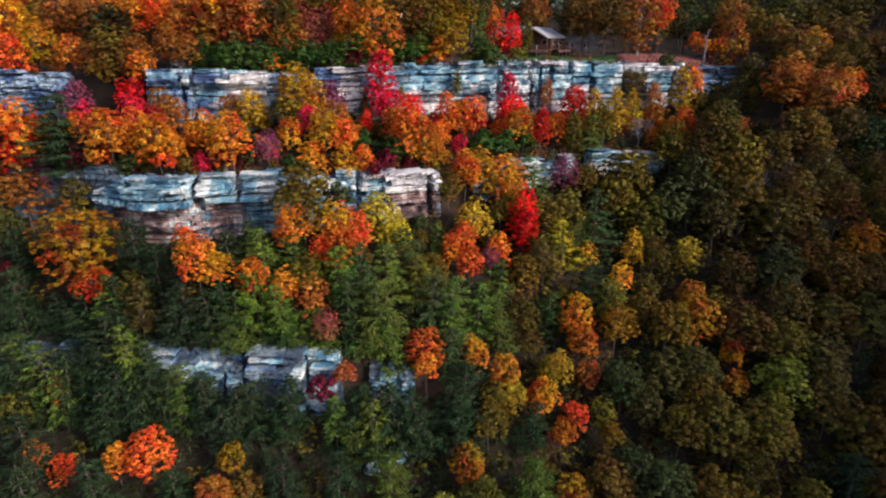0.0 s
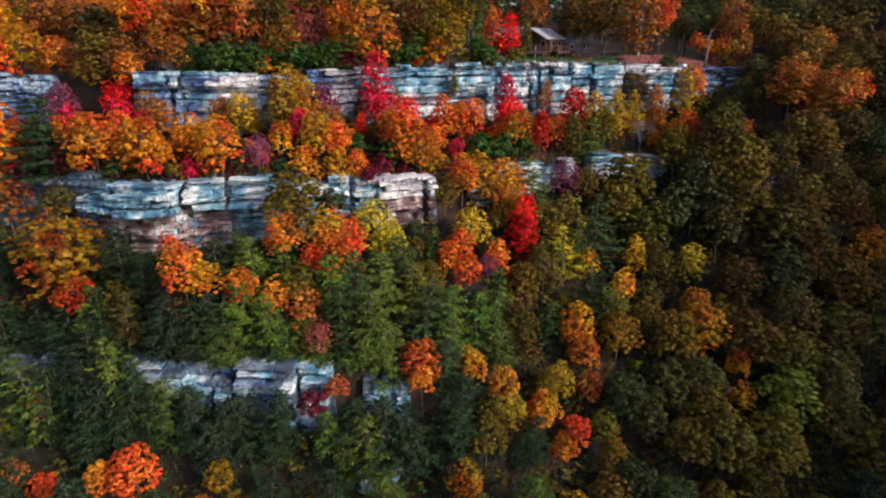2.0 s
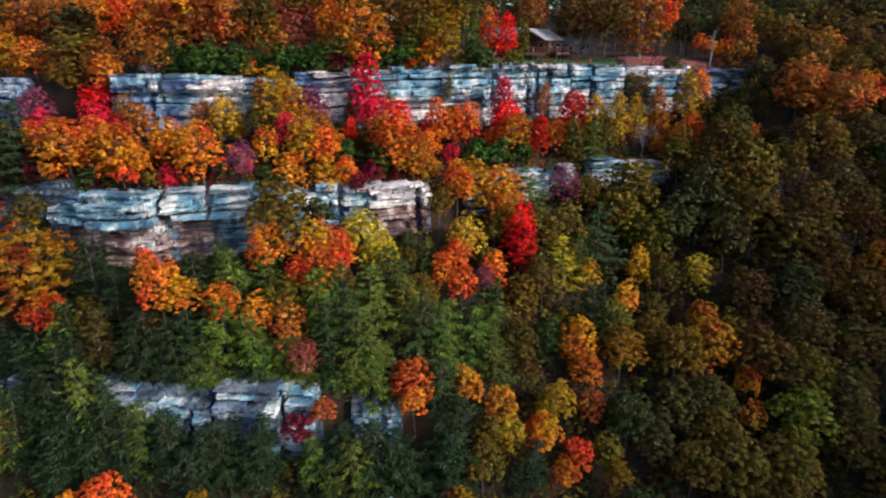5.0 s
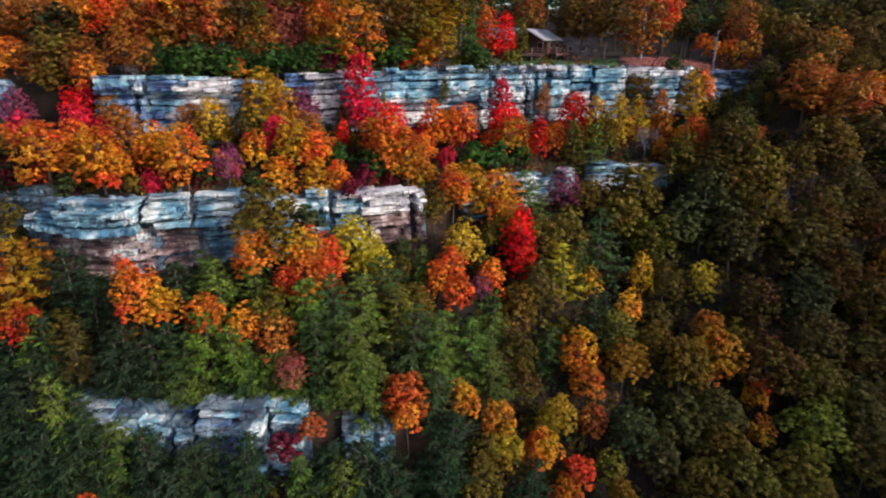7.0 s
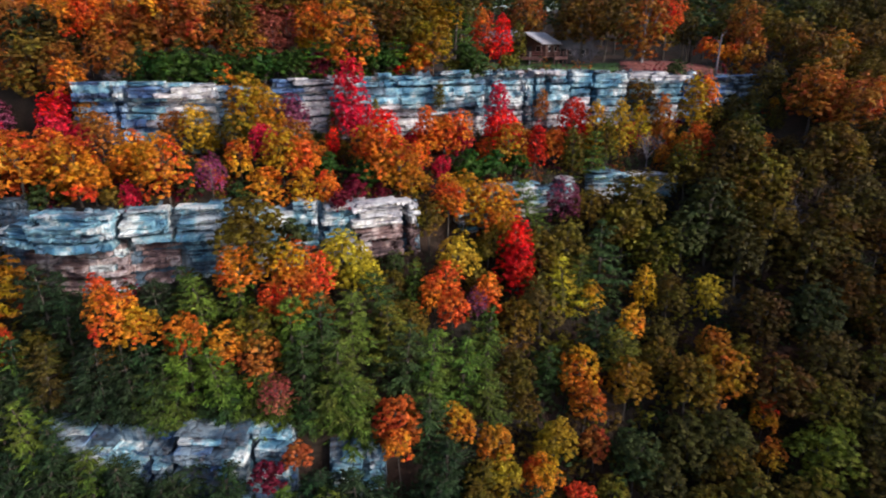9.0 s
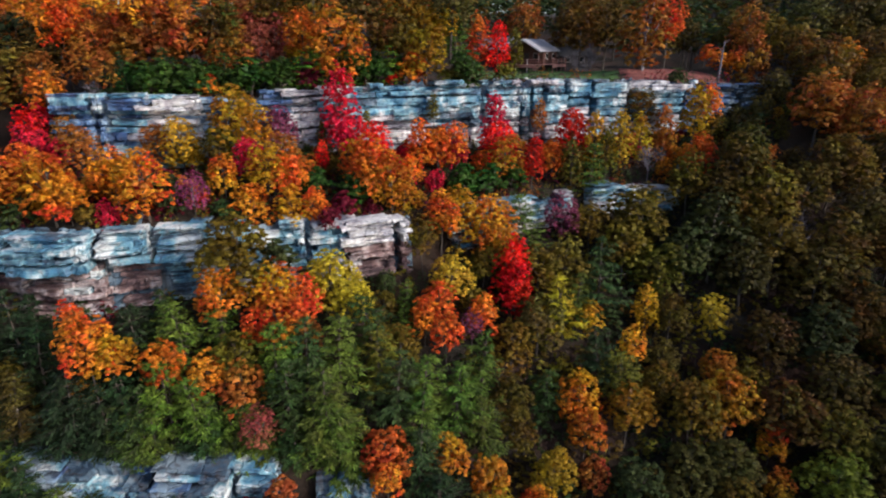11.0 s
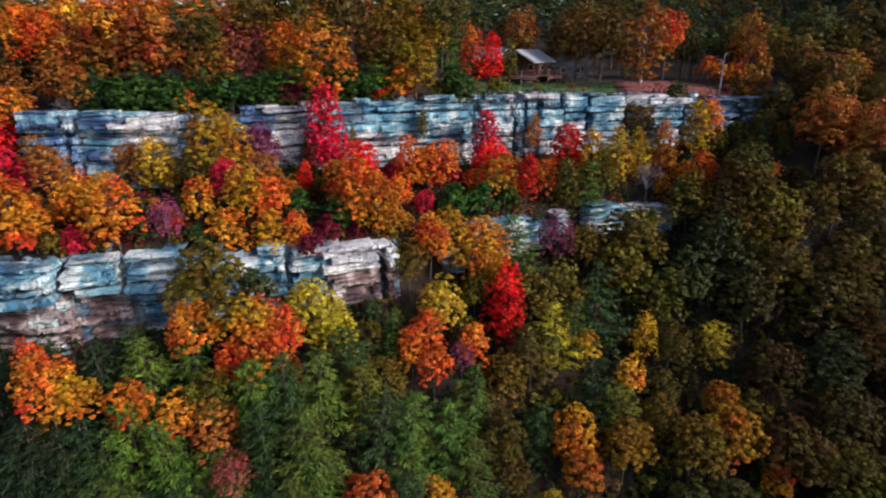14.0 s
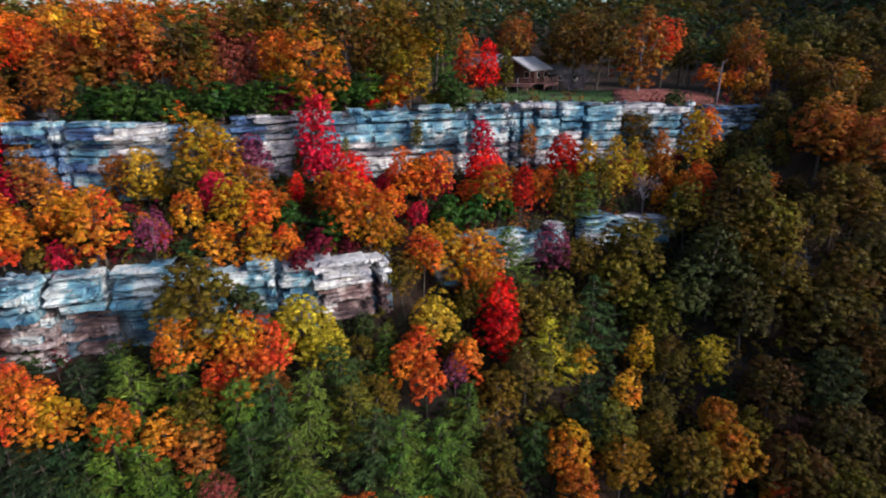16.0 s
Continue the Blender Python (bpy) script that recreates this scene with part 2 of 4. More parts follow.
columns = steps([(-1500, -300, 200), (-300, -110, 15), (-110, 120, 1.6), (120, 300, 10), (300, 1500, 200)])
verts, faces, across = [], [], 0
for x in columns:
    ys, zs = profile(x)
    row = []
    for k in range(len(ys) - 1):
        n = (1, 2, 4, 6, 8, 1, 12, 1, 14, 1, 6, 10, 12, 6, 3)[k]
        for i in range(n):
            row.append((ys[k] + (ys[k + 1] - ys[k]) * i / n, zs[k] + (zs[k + 1] - zs[k]) * i / n))
    row.append((ys[-1], zs[-1]))
    across = len(row)
    for y, z in row:
        verts.append((x, y, z + lump(x, y)))
for i in range(len(columns) - 1):
    for j in range(across - 1):
        a = i * across + j
        faces.append((a, a + across, a + across + 1, a + 1))
tagged(new("ground", mesh_of("ground", verts, faces, GROUND, True)), "steep hillside of brown leaf litter under the trees", "ground", kind="structure")

# ---- trees ----
rng = np.random.default_rng(7)


def cards(centres, normals, along_way, width, length):
    """Small pointed leaves or sprays, each a three-cornered blade."""
    n = normals / np.linalg.norm(normals, axis=1, keepdims=True)
    a = along_way - n * np.sum(along_way * n, axis=1, keepdims=True)
    a /= np.linalg.norm(a, axis=1, keepdims=True) + 1e-9
    b = np.cross(n, a)
    k = len(centres)
    w = (width * rng.uniform(0.7, 1.3, k))[:, None] / 2
    l = (length * rng.uniform(0.7, 1.3, k))[:, None] / 2
    turn = rng.choice([-1.0, 1.0], k)[:, None]
    v = np.stack([centres - a * l - b * w * 0.6 * turn, centres + b * w * turn + n * w * 0.3, centres + a * l - b * w * 0.4 * turn], axis=1).reshape(-1, 3)
    return v, np.arange(3 * k).reshape(k, 3)


def unit(n):
    v = rng.normal(size=(n, 3))
    return v / np.linalg.norm(v, axis=1, keepdims=True)


def tube(points, radii, sides=6):
    points = np.asarray(points, float)
    v, f = [], []
    for i, p in enumerate(points):
        d = points[min(i + 1, len(points) - 1)] - points[max(i - 1, 0)]
        d = d / np.linalg.norm(d)
        e = np.cross(d, (1, 0.3, 0.1))
        e /= np.linalg.norm(e)
        g = np.cross(d, e)
        for s in range(sides):
            q = 2 * math.pi * s / sides
            v.append(p + radii[i] * (math.cos(q) * e + math.sin(q) * g))
    for i in range(len(points) - 1):
        for s in range(sides):
            a, b = i * sides + s, i * sides + (s + 1) % sides
            f.append((a, b, b + sides, a + sides))
    f.append(tuple(range((len(points) - 1) * sides, len(points) * sides)))
    return v, f


def joined(pieces):
    verts, faces = [], []
    for v, f in pieces:
        o = len(verts)
        verts += [tuple(q) for q in v]
        faces += [tuple(i + o for i in q) for q in f]
    return verts, faces


def ring_points(n, low):
    """n even directions from the height `low` on the unit sphere up to its top."""
    z = 1 - (1 - low) * (np.arange(n) + rng.uniform(0.2, 0.8, n)) / n
    q = np.arange(n) * 2.399963 + rng.uniform(0, 6.28) + rng.uniform(-0.35, 0.35, n)
    r = np.sqrt(np.maximum(0, 1 - z * z))
    return np.column_stack([r * np.cos(q), r * np.sin(q), z])


def broadleaf(name, tall, lobes, puffs, leaves, leaf, puff, low=-0.6, taper=0.2, lump=0.12):
    """A crown one wide and `tall` high: boughs that end in rounded lobes, each lobe set with flat puffs of small leaves."""
    mids, radii = [], []
    for d in ring_points(lobes, low):
        slim = 1 - taper * d[2]
        reach = rng.uniform(0.56 - lump, 0.58 + lump)
        mids.append(d * reach * np.array([0.5 * slim, 0.5 * slim, 0.5 * tall]))
        radii.append(rng.uniform(0.8, 1.2) * 0.76 / math.sqrt(lobes) * (1 + 0.25 * (tall - 1)) * (1 - 0.35 * taper * max(0, d[2])))
    mids, radii = np.array(mids), np.array(radii)
    spots, ways = [], []
    for k in range(lobes):
        for d in ring_points(40, -0.75):
            p = mids[k] + d * radii[k] * np.array([1, 1, 0.85])
            far = np.linalg.norm(mids - p, axis=1) / radii
            far[k] = 9
            if far.min() > 0.92:
                spots.append(p)
                ways.append(d)
    spots, ways = np.array(spots), np.array(ways)
    order = rng.permutation(len(spots))
    gap = 0.0 if len(order) <= puffs else 0.75 * puff
    taken = []
    for i in order:
        if len(taken) < puffs and all(np.linalg.norm(spots[i] - spots[j]) > gap for j in taken):
            taken.append(i)
    allc, alln, alla = [], [], []
    for i in taken:
        d = ways[i] * 0.75 + np.array([0, 0, 0.55])
        out = d / np.linalg.norm(d) + unit(leaves) * 0.85
        out /= np.linalg.norm(out, axis=1, keepdims=True)
        size = puff * rng.uniform(0.65, 1.3)
        allc.append(spots[i] + out * np.array([1.15, 1.15, 0.5]) * size * rng.uniform(0.35, 1.1, leaves)[:, None])
        alln.append(out * 0.7 + np.array([0, 0, 0.75]) + unit(leaves) * 0.4)
        alla.append(np.cross(out, (0, 0, 1)) * rng.choice([-1, 1]) + unit(leaves) * np.array([0.6, 0.6, 0.25]))
    middles = np.vstack(allc)
    wide = 0.5 / np.percentile(np.hypot(middles[:, 0], middles[:, 1]), 94)
    low_z, high_z = np.percentile(middles[:, 2], 2), np.percentile(middles[:, 2], 98)
    fit = np.array([wide, wide, tall / (high_z - low_z)])
    drop = np.array([0, 0, (low_z + high_z) / 2])
    v, f = cards((middles - drop) * fit, np.vstack(alln), np.vstack(alla), leaf * 0.74, leaf * 1.45)
    inner = np.repeat(mids, 16, axis=0)                    # larger, denser leaves within the lobes
    way = unit(len(inner))
    way[:, 2] = np.abs(way[:, 2]) * 0.8
    inner = inner + way * np.repeat(radii, 16)[:, None] * rng.uniform(0.3, 0.75, len(inner))[:, None]
    w, g = cards((inner - drop) * fit, way + unit(len(way)) * 0.5, unit(len(way)), leaf * 1.7, leaf * 2.2)
    return mesh_of(name, np.vstack([v, w]), np.vstack([f, g + len(v)]), LEAF), (mids - drop) * fit


def limbs_for(mids, tall, mat, count=7):
    pieces = []
    for c in mids[:count]:
        start = np.array([0, 0, min(-0.12 * tall, c[2] - 0.15)])
        start[2] = max(start[2], -0.5 * tall)
        bend = (start + c) / 2 + np.array([0, 0, -0.05]) + rng.normal(size=3) * 0.02
        pieces.append(tube([start, bend, c], [0.018, 0.012, 0.005], 3))
    pieces.append(tube([(0, 0, -0.5 * tall), (0.01, 0.01, -0.1 * tall), (0, 0.02, 0.3 * tall)], [0.024, 0.018, 0.006], 6))
    v, f = joined(pieces)
    return mesh_of("branching", v, f, mat, True)


def conifer(name, tall, levels, per, sprays):
    """Uneven whorls of level boughs with flat sprays of needles, gaps between them and a leaning top."""
    allc, alln, alla, pieces = [], [], [], []
    lean = rng.normal(size=2) * 0.05
    wind = rng.uniform(0, 6.28)
    for k in range(levels):
        u = (k + 0.3 + rng.uniform(-0.25, 0.25)) / levels
        z = tall * (u - 0.5)
        stem = np.array([lean[0] * u * u * 2, lean[1] * u * u * 2, z])
        reach = 0.5 * max(0.05, 1 - abs(u) ** 2.3) ** 0.75 * rng.uniform(0.65, 1.15) + 0.03
        for b in range(per):
            q = 2 * math.pi * (b + rng.uniform(-0.45, 0.45)) / per + k * 0.9
            r = reach * rng.uniform(0.45, 1.2) * (1 + 0.18 * math.cos(q - wind))
            way = np.array([math.cos(q), math.sin(q), rng.uniform(-0.05, 0.3)])
            if b % 2:
                pieces.append(tube([stem, stem + way * r], [0.008, 0.003], 3))
            n = max(3, int(sprays * r / 0.5))
            s = rng.uniform(0.35, 1.05, n)
            side = np.array([-math.sin(q), math.cos(q), 0])
            fan = rng.uniform(-1, 1, n)
            c = stem + way * r * s[:, None] + side * (fan * 0.24 * r * s)[:, None]
            c[:, 2] += rng.uniform(-0.015, 0.02, n)
            allc.append(c)
            alln.append(np.array([0, 0, 1.0]) + way * 0.35 + rng.normal(size=(n, 3)) * 0.34)
            alla.append(way + side * (fan * 1.1)[:, None] + rng.normal(size=(n, 3)) * 0.3)
    v, f = cards(np.vstack(allc), np.vstack(alln), np.vstack(alla), 0.03, 0.12)
    top = (lean[0] * 1.9, lean[1] * 1.9, 0.47 * tall)
    lv, lf = joined(pieces + [tube([(0, 0, -0.5 * tall), (lean[0] * 0.5, lean[1] * 0.5, 0), top], [0.026, 0.015, 0.004], 6)])
    return mesh_of(name, v, f, NEEDLE), mesh_of("branching", lv, lf, BARK, True)


def twigs(name, tall, mat):
    """A bare crown: limbs that fork three times."""
    pieces = []

    def fork(p, d, length, r, depth):
        tip = p + d * length
        mid = (p + tip) / 2 + rng.normal(size=3) * length * 0.08
        pieces.append(tube([p, mid, tip], [r, r * 0.8, r * 0.55], 4 if depth else 3))
        if depth:
            for _ in range(4):
                e = d + rng.normal(size=3) * 0.55 + np.array([0, 0, 0.12])
                fork(p + d * length * rng.uniform(0.55, 1.0), e / np.linalg.norm(e), length * rng.uniform(0.55, 0.75), r * 0.5, depth - 1)

    for _ in range(5):
        d = rng.normal(size=3) * 0.5 + np.array([0, 0, 1.0])
        fork(np.array([0, 0, -0.5 * tall]), d / np.linalg.norm(d), 0.36 * tall, 0.018, 3)
    v, f = joined(pieces)
    return mesh_of(name, v, f, mat, True)


def trunk_mesh(mat):
    bend = rng.normal(size=2) * 0.012
    pts = [(0, 0, -0.08), (0, 0, 0.03), (bend[0] * 6, bend[1] * 6, 0.5), (0, 0, 1.0)]
    v, f = tube(pts, [0.075, 0.05, 0.04, 0.03], 8)
    return mesh_of("trunk", v, f, mat, True)


TRUNKS = [trunk_mesh(BARK) for _ in range(4)]
PALE_TRUNKS = [trunk_mesh(PALE_BARK) for _ in range(2)]
WHITE_TRUNK = trunk_mesh(WHITE_BARK)
KITS = {}          # kind: (height for a width of one, [(crown, limbs), ...])


def kit(kind, tall, makes):
    KITS[kind] = (tall, makes)


def leafy(tall, lobes, puffs, leaves, leaf, puff, number, bark=BARK, low=-0.6, taper=0.2, lump=0.12):
    out = []
    for _ in range(number):
        crown, mids = broadleaf("crown", tall, lobes, puffs, leaves, leaf, puff, low, taper, lump)
        out.append((crown, limbs_for(mids, tall, bark)))
    return out


kit("maple", 1.0, leafy(1.0, 16, 185, 14, 0.054, 0.056, 7, low=-0.75))
kit("birch", 1.3, leafy(1.3, 16, 130, 18, 0.056, 0.065, 1, PALE_BARK, low=-0.8, lump=0.16))
kit("small_maple", 1.05, leafy(1.05, 10, 100, 15, 0.071, 0.077, 6, low=-0.8, taper=0.25))
kit("oak", 0.92, leafy(0.92, 18, 185, 14, 0.054, 0.054, 7, low=-0.7, taper=0.05, lump=0.18))
kit("small_oak", 0.98, leafy(0.98, 11, 100, 15, 0.071, 0.077, 6, low=-0.75, lump=0.16))
kit("slender", 1.65, leafy(1.65, 18, 150, 17, 0.064, 0.07, 5, low=-0.9, taper=0.6, lump=0.08))
kit("shrub", 0.75, leafy(0.75, 7, 50, 18, 0.085, 0.1, 4, low=-0.4))
kit("pine", 1.3, [conifer("crown", 1.3, 11, 8, 35) for _ in range(7)])
kit("bare", 1.3, [(twigs("twigs", 1.3, PALE_BARK), None) for _ in range(2)])
kit("twiggy", 1.0, leafy(1.0, 12, 130, 18, 0.042, 0.08, 3, PALE_BARK, lump=0.14))

COLOURS = {
    "orange": (0.62, 0.165, 0.016), "rust": (0.36, 0.122, 0.02), "amber": (0.58, 0.215, 0.015), "scarlet": (0.74, 0.02, 0.012),
    "crimson": (0.6, 0.018, 0.055), "flame": (0.6, 0.098, 0.018), "maroon": (0.17, 0.012, 0.03), "mauve": (0.27, 0.065, 0.135),
    "russet": (0.30, 0.075, 0.05), "gold": (0.5, 0.25, 0.013), "yellow": (0.46, 0.31, 0.02), "lime": (0.16, 0.165, 0.02),
    "olive": (0.15, 0.12, 0.013), "deep": (0.05, 0.077, 0.023), "umber": (0.13, 0.08, 0.014), "pine": (0.036, 0.066, 0.016),
    "laurel": (0.042, 0.095, 0.013), "grey": (0.2, 0.18, 0.19),
}
WORDS = {
    "orange": "bright orange", "rust": "rust-brown", "amber": "amber-orange", "scarlet": "scarlet", "crimson": "crimson-pink", "flame": "flame-red",
    "maroon": "dark maroon", "mauve": "faded mauve", "russet": "dull russet", "gold": "golden", "yellow": "yellow", "lime": "yellow-green",
    "olive": "olive-green", "deep": "deep green", "umber": "brownish olive", "pine": "dark green", "laurel": "glossy green", "grey": "grey",
}
NAMES = {"birch": "pale_trunk_tree", "maple": "maple_tree", "oak": "oak_tree", "slender": "slender_tree", "pine": "pine_tree", "shrub": "shrub", "bare": "bare_tree", "twiggy": "sparse_tree"}
SAYS = {
    "birch": "tree with twin pale trunks and {} autumn leaves",
    "maple": "maple tree with {} autumn leaves on the slope", "oak": "broad oak tree with {} leaves on the slope",
    "slender": "slender upright tree with {} autumn leaves", "pine": "pine tree with feathery {} needles on the slope",
    "shrub": "low rounded shrub with {} leaves on the rock ledge", "bare": "leafless tree with pale {} branches", "twiggy": "thinly leaved tree with {} foliage",
}
VARIED = {"orange": 0.9, "amber": 1.0, "rust": 0.7, "flame": 0.45, "scarlet": 0.12, "crimson": 0.15, "maroon": 0.2, "mauve": 0.3, "gold": 0.9, "olive": 0.8, "umber": 0.9, "yellow": 0.3}   # how far the leaves of one tree differ in hue
standing = []      # east, north and crown width of every tree so far


def tree(kind, colour, x, y, width, middle):
    tall, makes = KITS["small_" + kind if width < 4.6 and "small_" + kind in KITS else kind]
    crown, limbs = makes[rng.integers(len(makes))]
    z = land(x, y) - 0.12
    middle += ground(x, y) - z
    root = new(NAMES[kind])
    root.matrix_basis = pose(x, y, z, rng.uniform(-3, 3), rng.uniform(-3, 3), rng.uniform(0, 360))
    tagged(root, SAYS[kind].format(WORDS[colour]), "shrub" if kind == "shrub" else "tree", {"shrub": "shrubs on the ledges", "pine": "pines on the slope"}.get(kind, "autumn trees on the slope"))
    width *= 1.06
    high = width * tall * rng.uniform(0.92, 1.12)
    middle = max(middle, high * 0.42)
    m = Matrix.LocRotScale((0, 0, middle), None, (width, width, high / tall))
    leaves = part("crown" if kind != "bare" else "branching", crown, root, "", m)
    c = np.array(COLOURS[colour]) * (rng.uniform(0.5, 1.3) if kind == "oak" else rng.uniform(0.82, 1.25)) * rng.uniform(0.88, 1.12, 3)
    if kind == "oak":                                       # some oaks have turned further than others
        c += (np.array([0.26, 0.125, 0.012]) - c) * rng.uniform(0, 0.4) * (c[0] < 0.2)
    if kind == "pine" and rng.uniform() < (0.65 if x > -28 and y > 64 else 0.1):             # fresher, yellower needles on some, more of them to brighten the upper slope
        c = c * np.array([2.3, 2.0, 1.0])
    elif kind == "pine" and (x < -28 or y < 64):            # shade of the low and west slope, put into the needle colour
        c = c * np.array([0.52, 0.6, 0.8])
    varied = VARIED.get(colour, 0.6) * rng.uniform(0.5, 1.2)
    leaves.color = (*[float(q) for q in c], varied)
    if limbs is not None:
        part("branching", limbs, root, "", m)
    stem = middle - (0.48 * high if kind in ("pine", "bare") else 0.1 * high)
    thick = 0.2 * width if kind == "shrub" else max(0.5, width * 0.45)
    if kind == "birch":                                     # two pale stems from one root
        part("trunk", WHITE_TRUNK, root, "", Matrix.LocRotScale((1.3, -0.4, 0), Euler((0.03, 0.06, 1)), (thick * 0.8, thick * 0.8, max(stem, 0.4))))
    part("trunk", WHITE_TRUNK if kind == "birch" else (PALE_TRUNKS if kind == "bare" else TRUNKS)[rng.integers(2)], root, "", Matrix.LocRotScale((0, 0, 0), None, (thick, thick, max(stem, 0.4))))
    standing.append((x, y, width))


def grove(kind, colour, places):
    for x, y, width, middle in places:
        tree(kind, colour, x, y, width, middle)


# Trees by kind and colour: place east, place north, crown width, height of the crown's middle
grove('bare', 'grey', [
    (-41.4, 96.6, 3.3, 1.3), (35.8, 104.6, 4.2, 5.2), (54.4, 93.2, 5.1, 6.0), (-32.2, 108.3, 4.7, 10.3), (29.4, 129, 3.8, 3.3), (32.3, 131, 5.1, 4.4),
])
grove('twiggy', 'mauve', [
    (-25.3, 82, 3.6, 3.8), (20.9, 95.8, 5.6, 4.2), (7.1, 80.3, 3, 4.3),
])
grove('twiggy', 'russet', [
    (-14.7, 65.6, 3.8, 3.9), (-23.3, 107.7, 5.5, 5.9),
])
grove('slender', 'crimson', [
    (-10.8, 99.5, 5.5, 7.2), (11.8, 104.2, 4.5, 6.5),
])
grove('slender', 'gold', [
    (-1.4, 89.7, 3.2, 1.7), (35.2, 107.6, 3.8, 5.1), (44.3, 110, 5, 7.9), (30.3, 85.4, 3.4, 4.9),
])
grove('slender', 'flame', [
    (10.7, 126, 4.9, 5.4),
])
grove('slender', 'scarlet', [
    (-12.5, 93.8, 2, 3.2), (14, 126, 4.4, 4.9), (16.8, 99.8, 3.5, 4.8), (12.8, 85.9, 5.1, 5.8), (12.8, 84.3, 4.4, 5.3),
])
grove('slender', 'olive', [
    (-13.5, 100.8, 1.8, 3.0), (22.9, 100.9, 3.6, 4.0), (28.9, 103.6, 3.7, 5.0),
])
grove('slender', 'yellow', [
    (27.4, 105.2, 4.2, 5.5), (31.4, 106.2, 4.2, 5.6),
])
grove('slender', 'rust', [
    (39.7, 110, 3.9, 5.2),
])
grove('maple', 'crimson', [
    (-48.8, 94.6, 3.2, 6.7), (-47.9, 91.1, 4.7, 4), (-44.2, 89.7, 3.1, 3.8), (-54.6, 87.6, 4.5, 4.8), (-20.5, 88.8, 3.8, 4.8), (-9.5, 97.2, 5, 5.1),
    (6, 99.7, 3.5, 3.5),
])
grove('maple', 'gold', [
    (-23.2, 92.8, 7, 7.4), (-21.1, 93.4, 5.4, 7.0), (-17.9, 87.1, 5.3, 4.7), (-14.7, 84.3, 4.4, 1.7), (-28.3, 66.8, 3.9, 9.6), (5.9, 91.4, 6.6, 5.8),
    (22.8, 84.5, 4, 3.7), (-68.6, 101.8, 6.6, 4.9), (-76.5, 108.7, 8, 7.2),
])
grove('maple', 'mauve', [
    (-59.4, 94.9, 4.9, 4.9), (-18.6, 96.9, 5, 4.9),
])
grove('maple', 'flame', [
    (-12.5, 75.7, 4.9, 6.8), (-16.5, 73.3, 3.4, 6.0), (-2.3, 66.1, 5.2, 3.1), (45.6, 129, 6, 10.2), (43.2, 104.6, 5.1, 5.5), (3.2, 81.4, 4.5, 4.4),
    (3.9, 78.1, 3.7, 4.8), (17.4, 64.3, 4, 4.1), (-35, 55.6, 5.1, 4.4), (-45.3, 54.8, 3, 3.1), (-71.4, 99.5, 6.6, 3.2),
])
grove('maple', 'orange', [
    (-60.6, 98.7, 4.9, 3.5), (-47.7, 103.5, 5.1, 9.5), (-55, 108.7, 4.5, 9.4), (-16.1, 106.4, 5.3, 8), (-47.3, 94.6, 4, 10), (-47.0, 80.6, 6.9, 5.1),
    (-53.1, 84, 4.3, 4.8), (-39.7, 79.5, 6.2, 4.6), (-44.9, 83.6, 4.3, 4.8), (-30.0, 81.0, 6.0, 4.8), (-22.9, 86.2, 3.7, 3.8), (-14.9, 87.2, 4.5, 4.2),
    (-19.2, 83.4, 4.5, 1.8), (-11.9, 85.0, 3.8, 1.5), (-5.3, 89.9, 6.3, 5.2), (-7.7, 91.3, 4, 4.9), (1, 99, 5.2, 4.6), (-0.3, 94.4, 3.3, 3.4),
    (-31.2, 66.9, 5.1, 10.6), (-32.4, 67.5, 3, 12.5), (-24.3, 68.1, 4.4, 6.8), (-20.6, 68.9, 3.9, 5.4), (-14.1, 73.1, 5.4, 7.1), (-1.9, 63.6, 3.1, 9.6),
])
grove('maple', 'orange', [
    (5.3, 100.1, 4.8, 4.9), (3.1, 98.2, 4.3, 4.6), (20.4, 102.1, 3.6, 3.6), (46.9, 112, 3.9, 8.1), (3.4, 89.2, 4.8, 7.9), (11.5, 89.4, 4.9, 5.8),
    (1.3, 79.8, 3.7, 3.9), (8.5, 81.2, 4.2, 4.9), (-38.7, 54.9, 3.3, 4.6), (-60.7, 82.6, 7.4, 4.9), (-47.4, 107.9, 6.2, 10.3), (-49.3, 103.7, 5.9, 9.8),
    (-38.3, 102.9, 5.8, 11.7), (-35.1, 106.8, 6.8, 11.7),
])
grove('maple', 'scarlet', [
    (-50.6, 94, 3.6, 6.2), (-5.6, 94.8, 4.9, 5.5), (12.2, 102.1, 5.4, 4.7), (24.1, 107.4, 5.7, 4.9),
])
grove('maple', 'yellow', [
    (-30.1, 92.5, 4.8, 4.3), (-9.8, 79.3, 6.5, 5.8), (-6.9, 77.9, 5, 5.8), (4.8, 84.4, 5.4, 4.8), (39.2, 85.1, 4.4, 4.4),
])
grove('maple', 'lime', [
    (24.7, 77.2, 5.2, 6.0),
])
grove('maple', 'maroon', [
    (-52.3, 81.8, 3.0, 1.1), (-52.6, 81.8, 3.5, 1.2), (-58.3, 70.7, 3, 4.4),
])
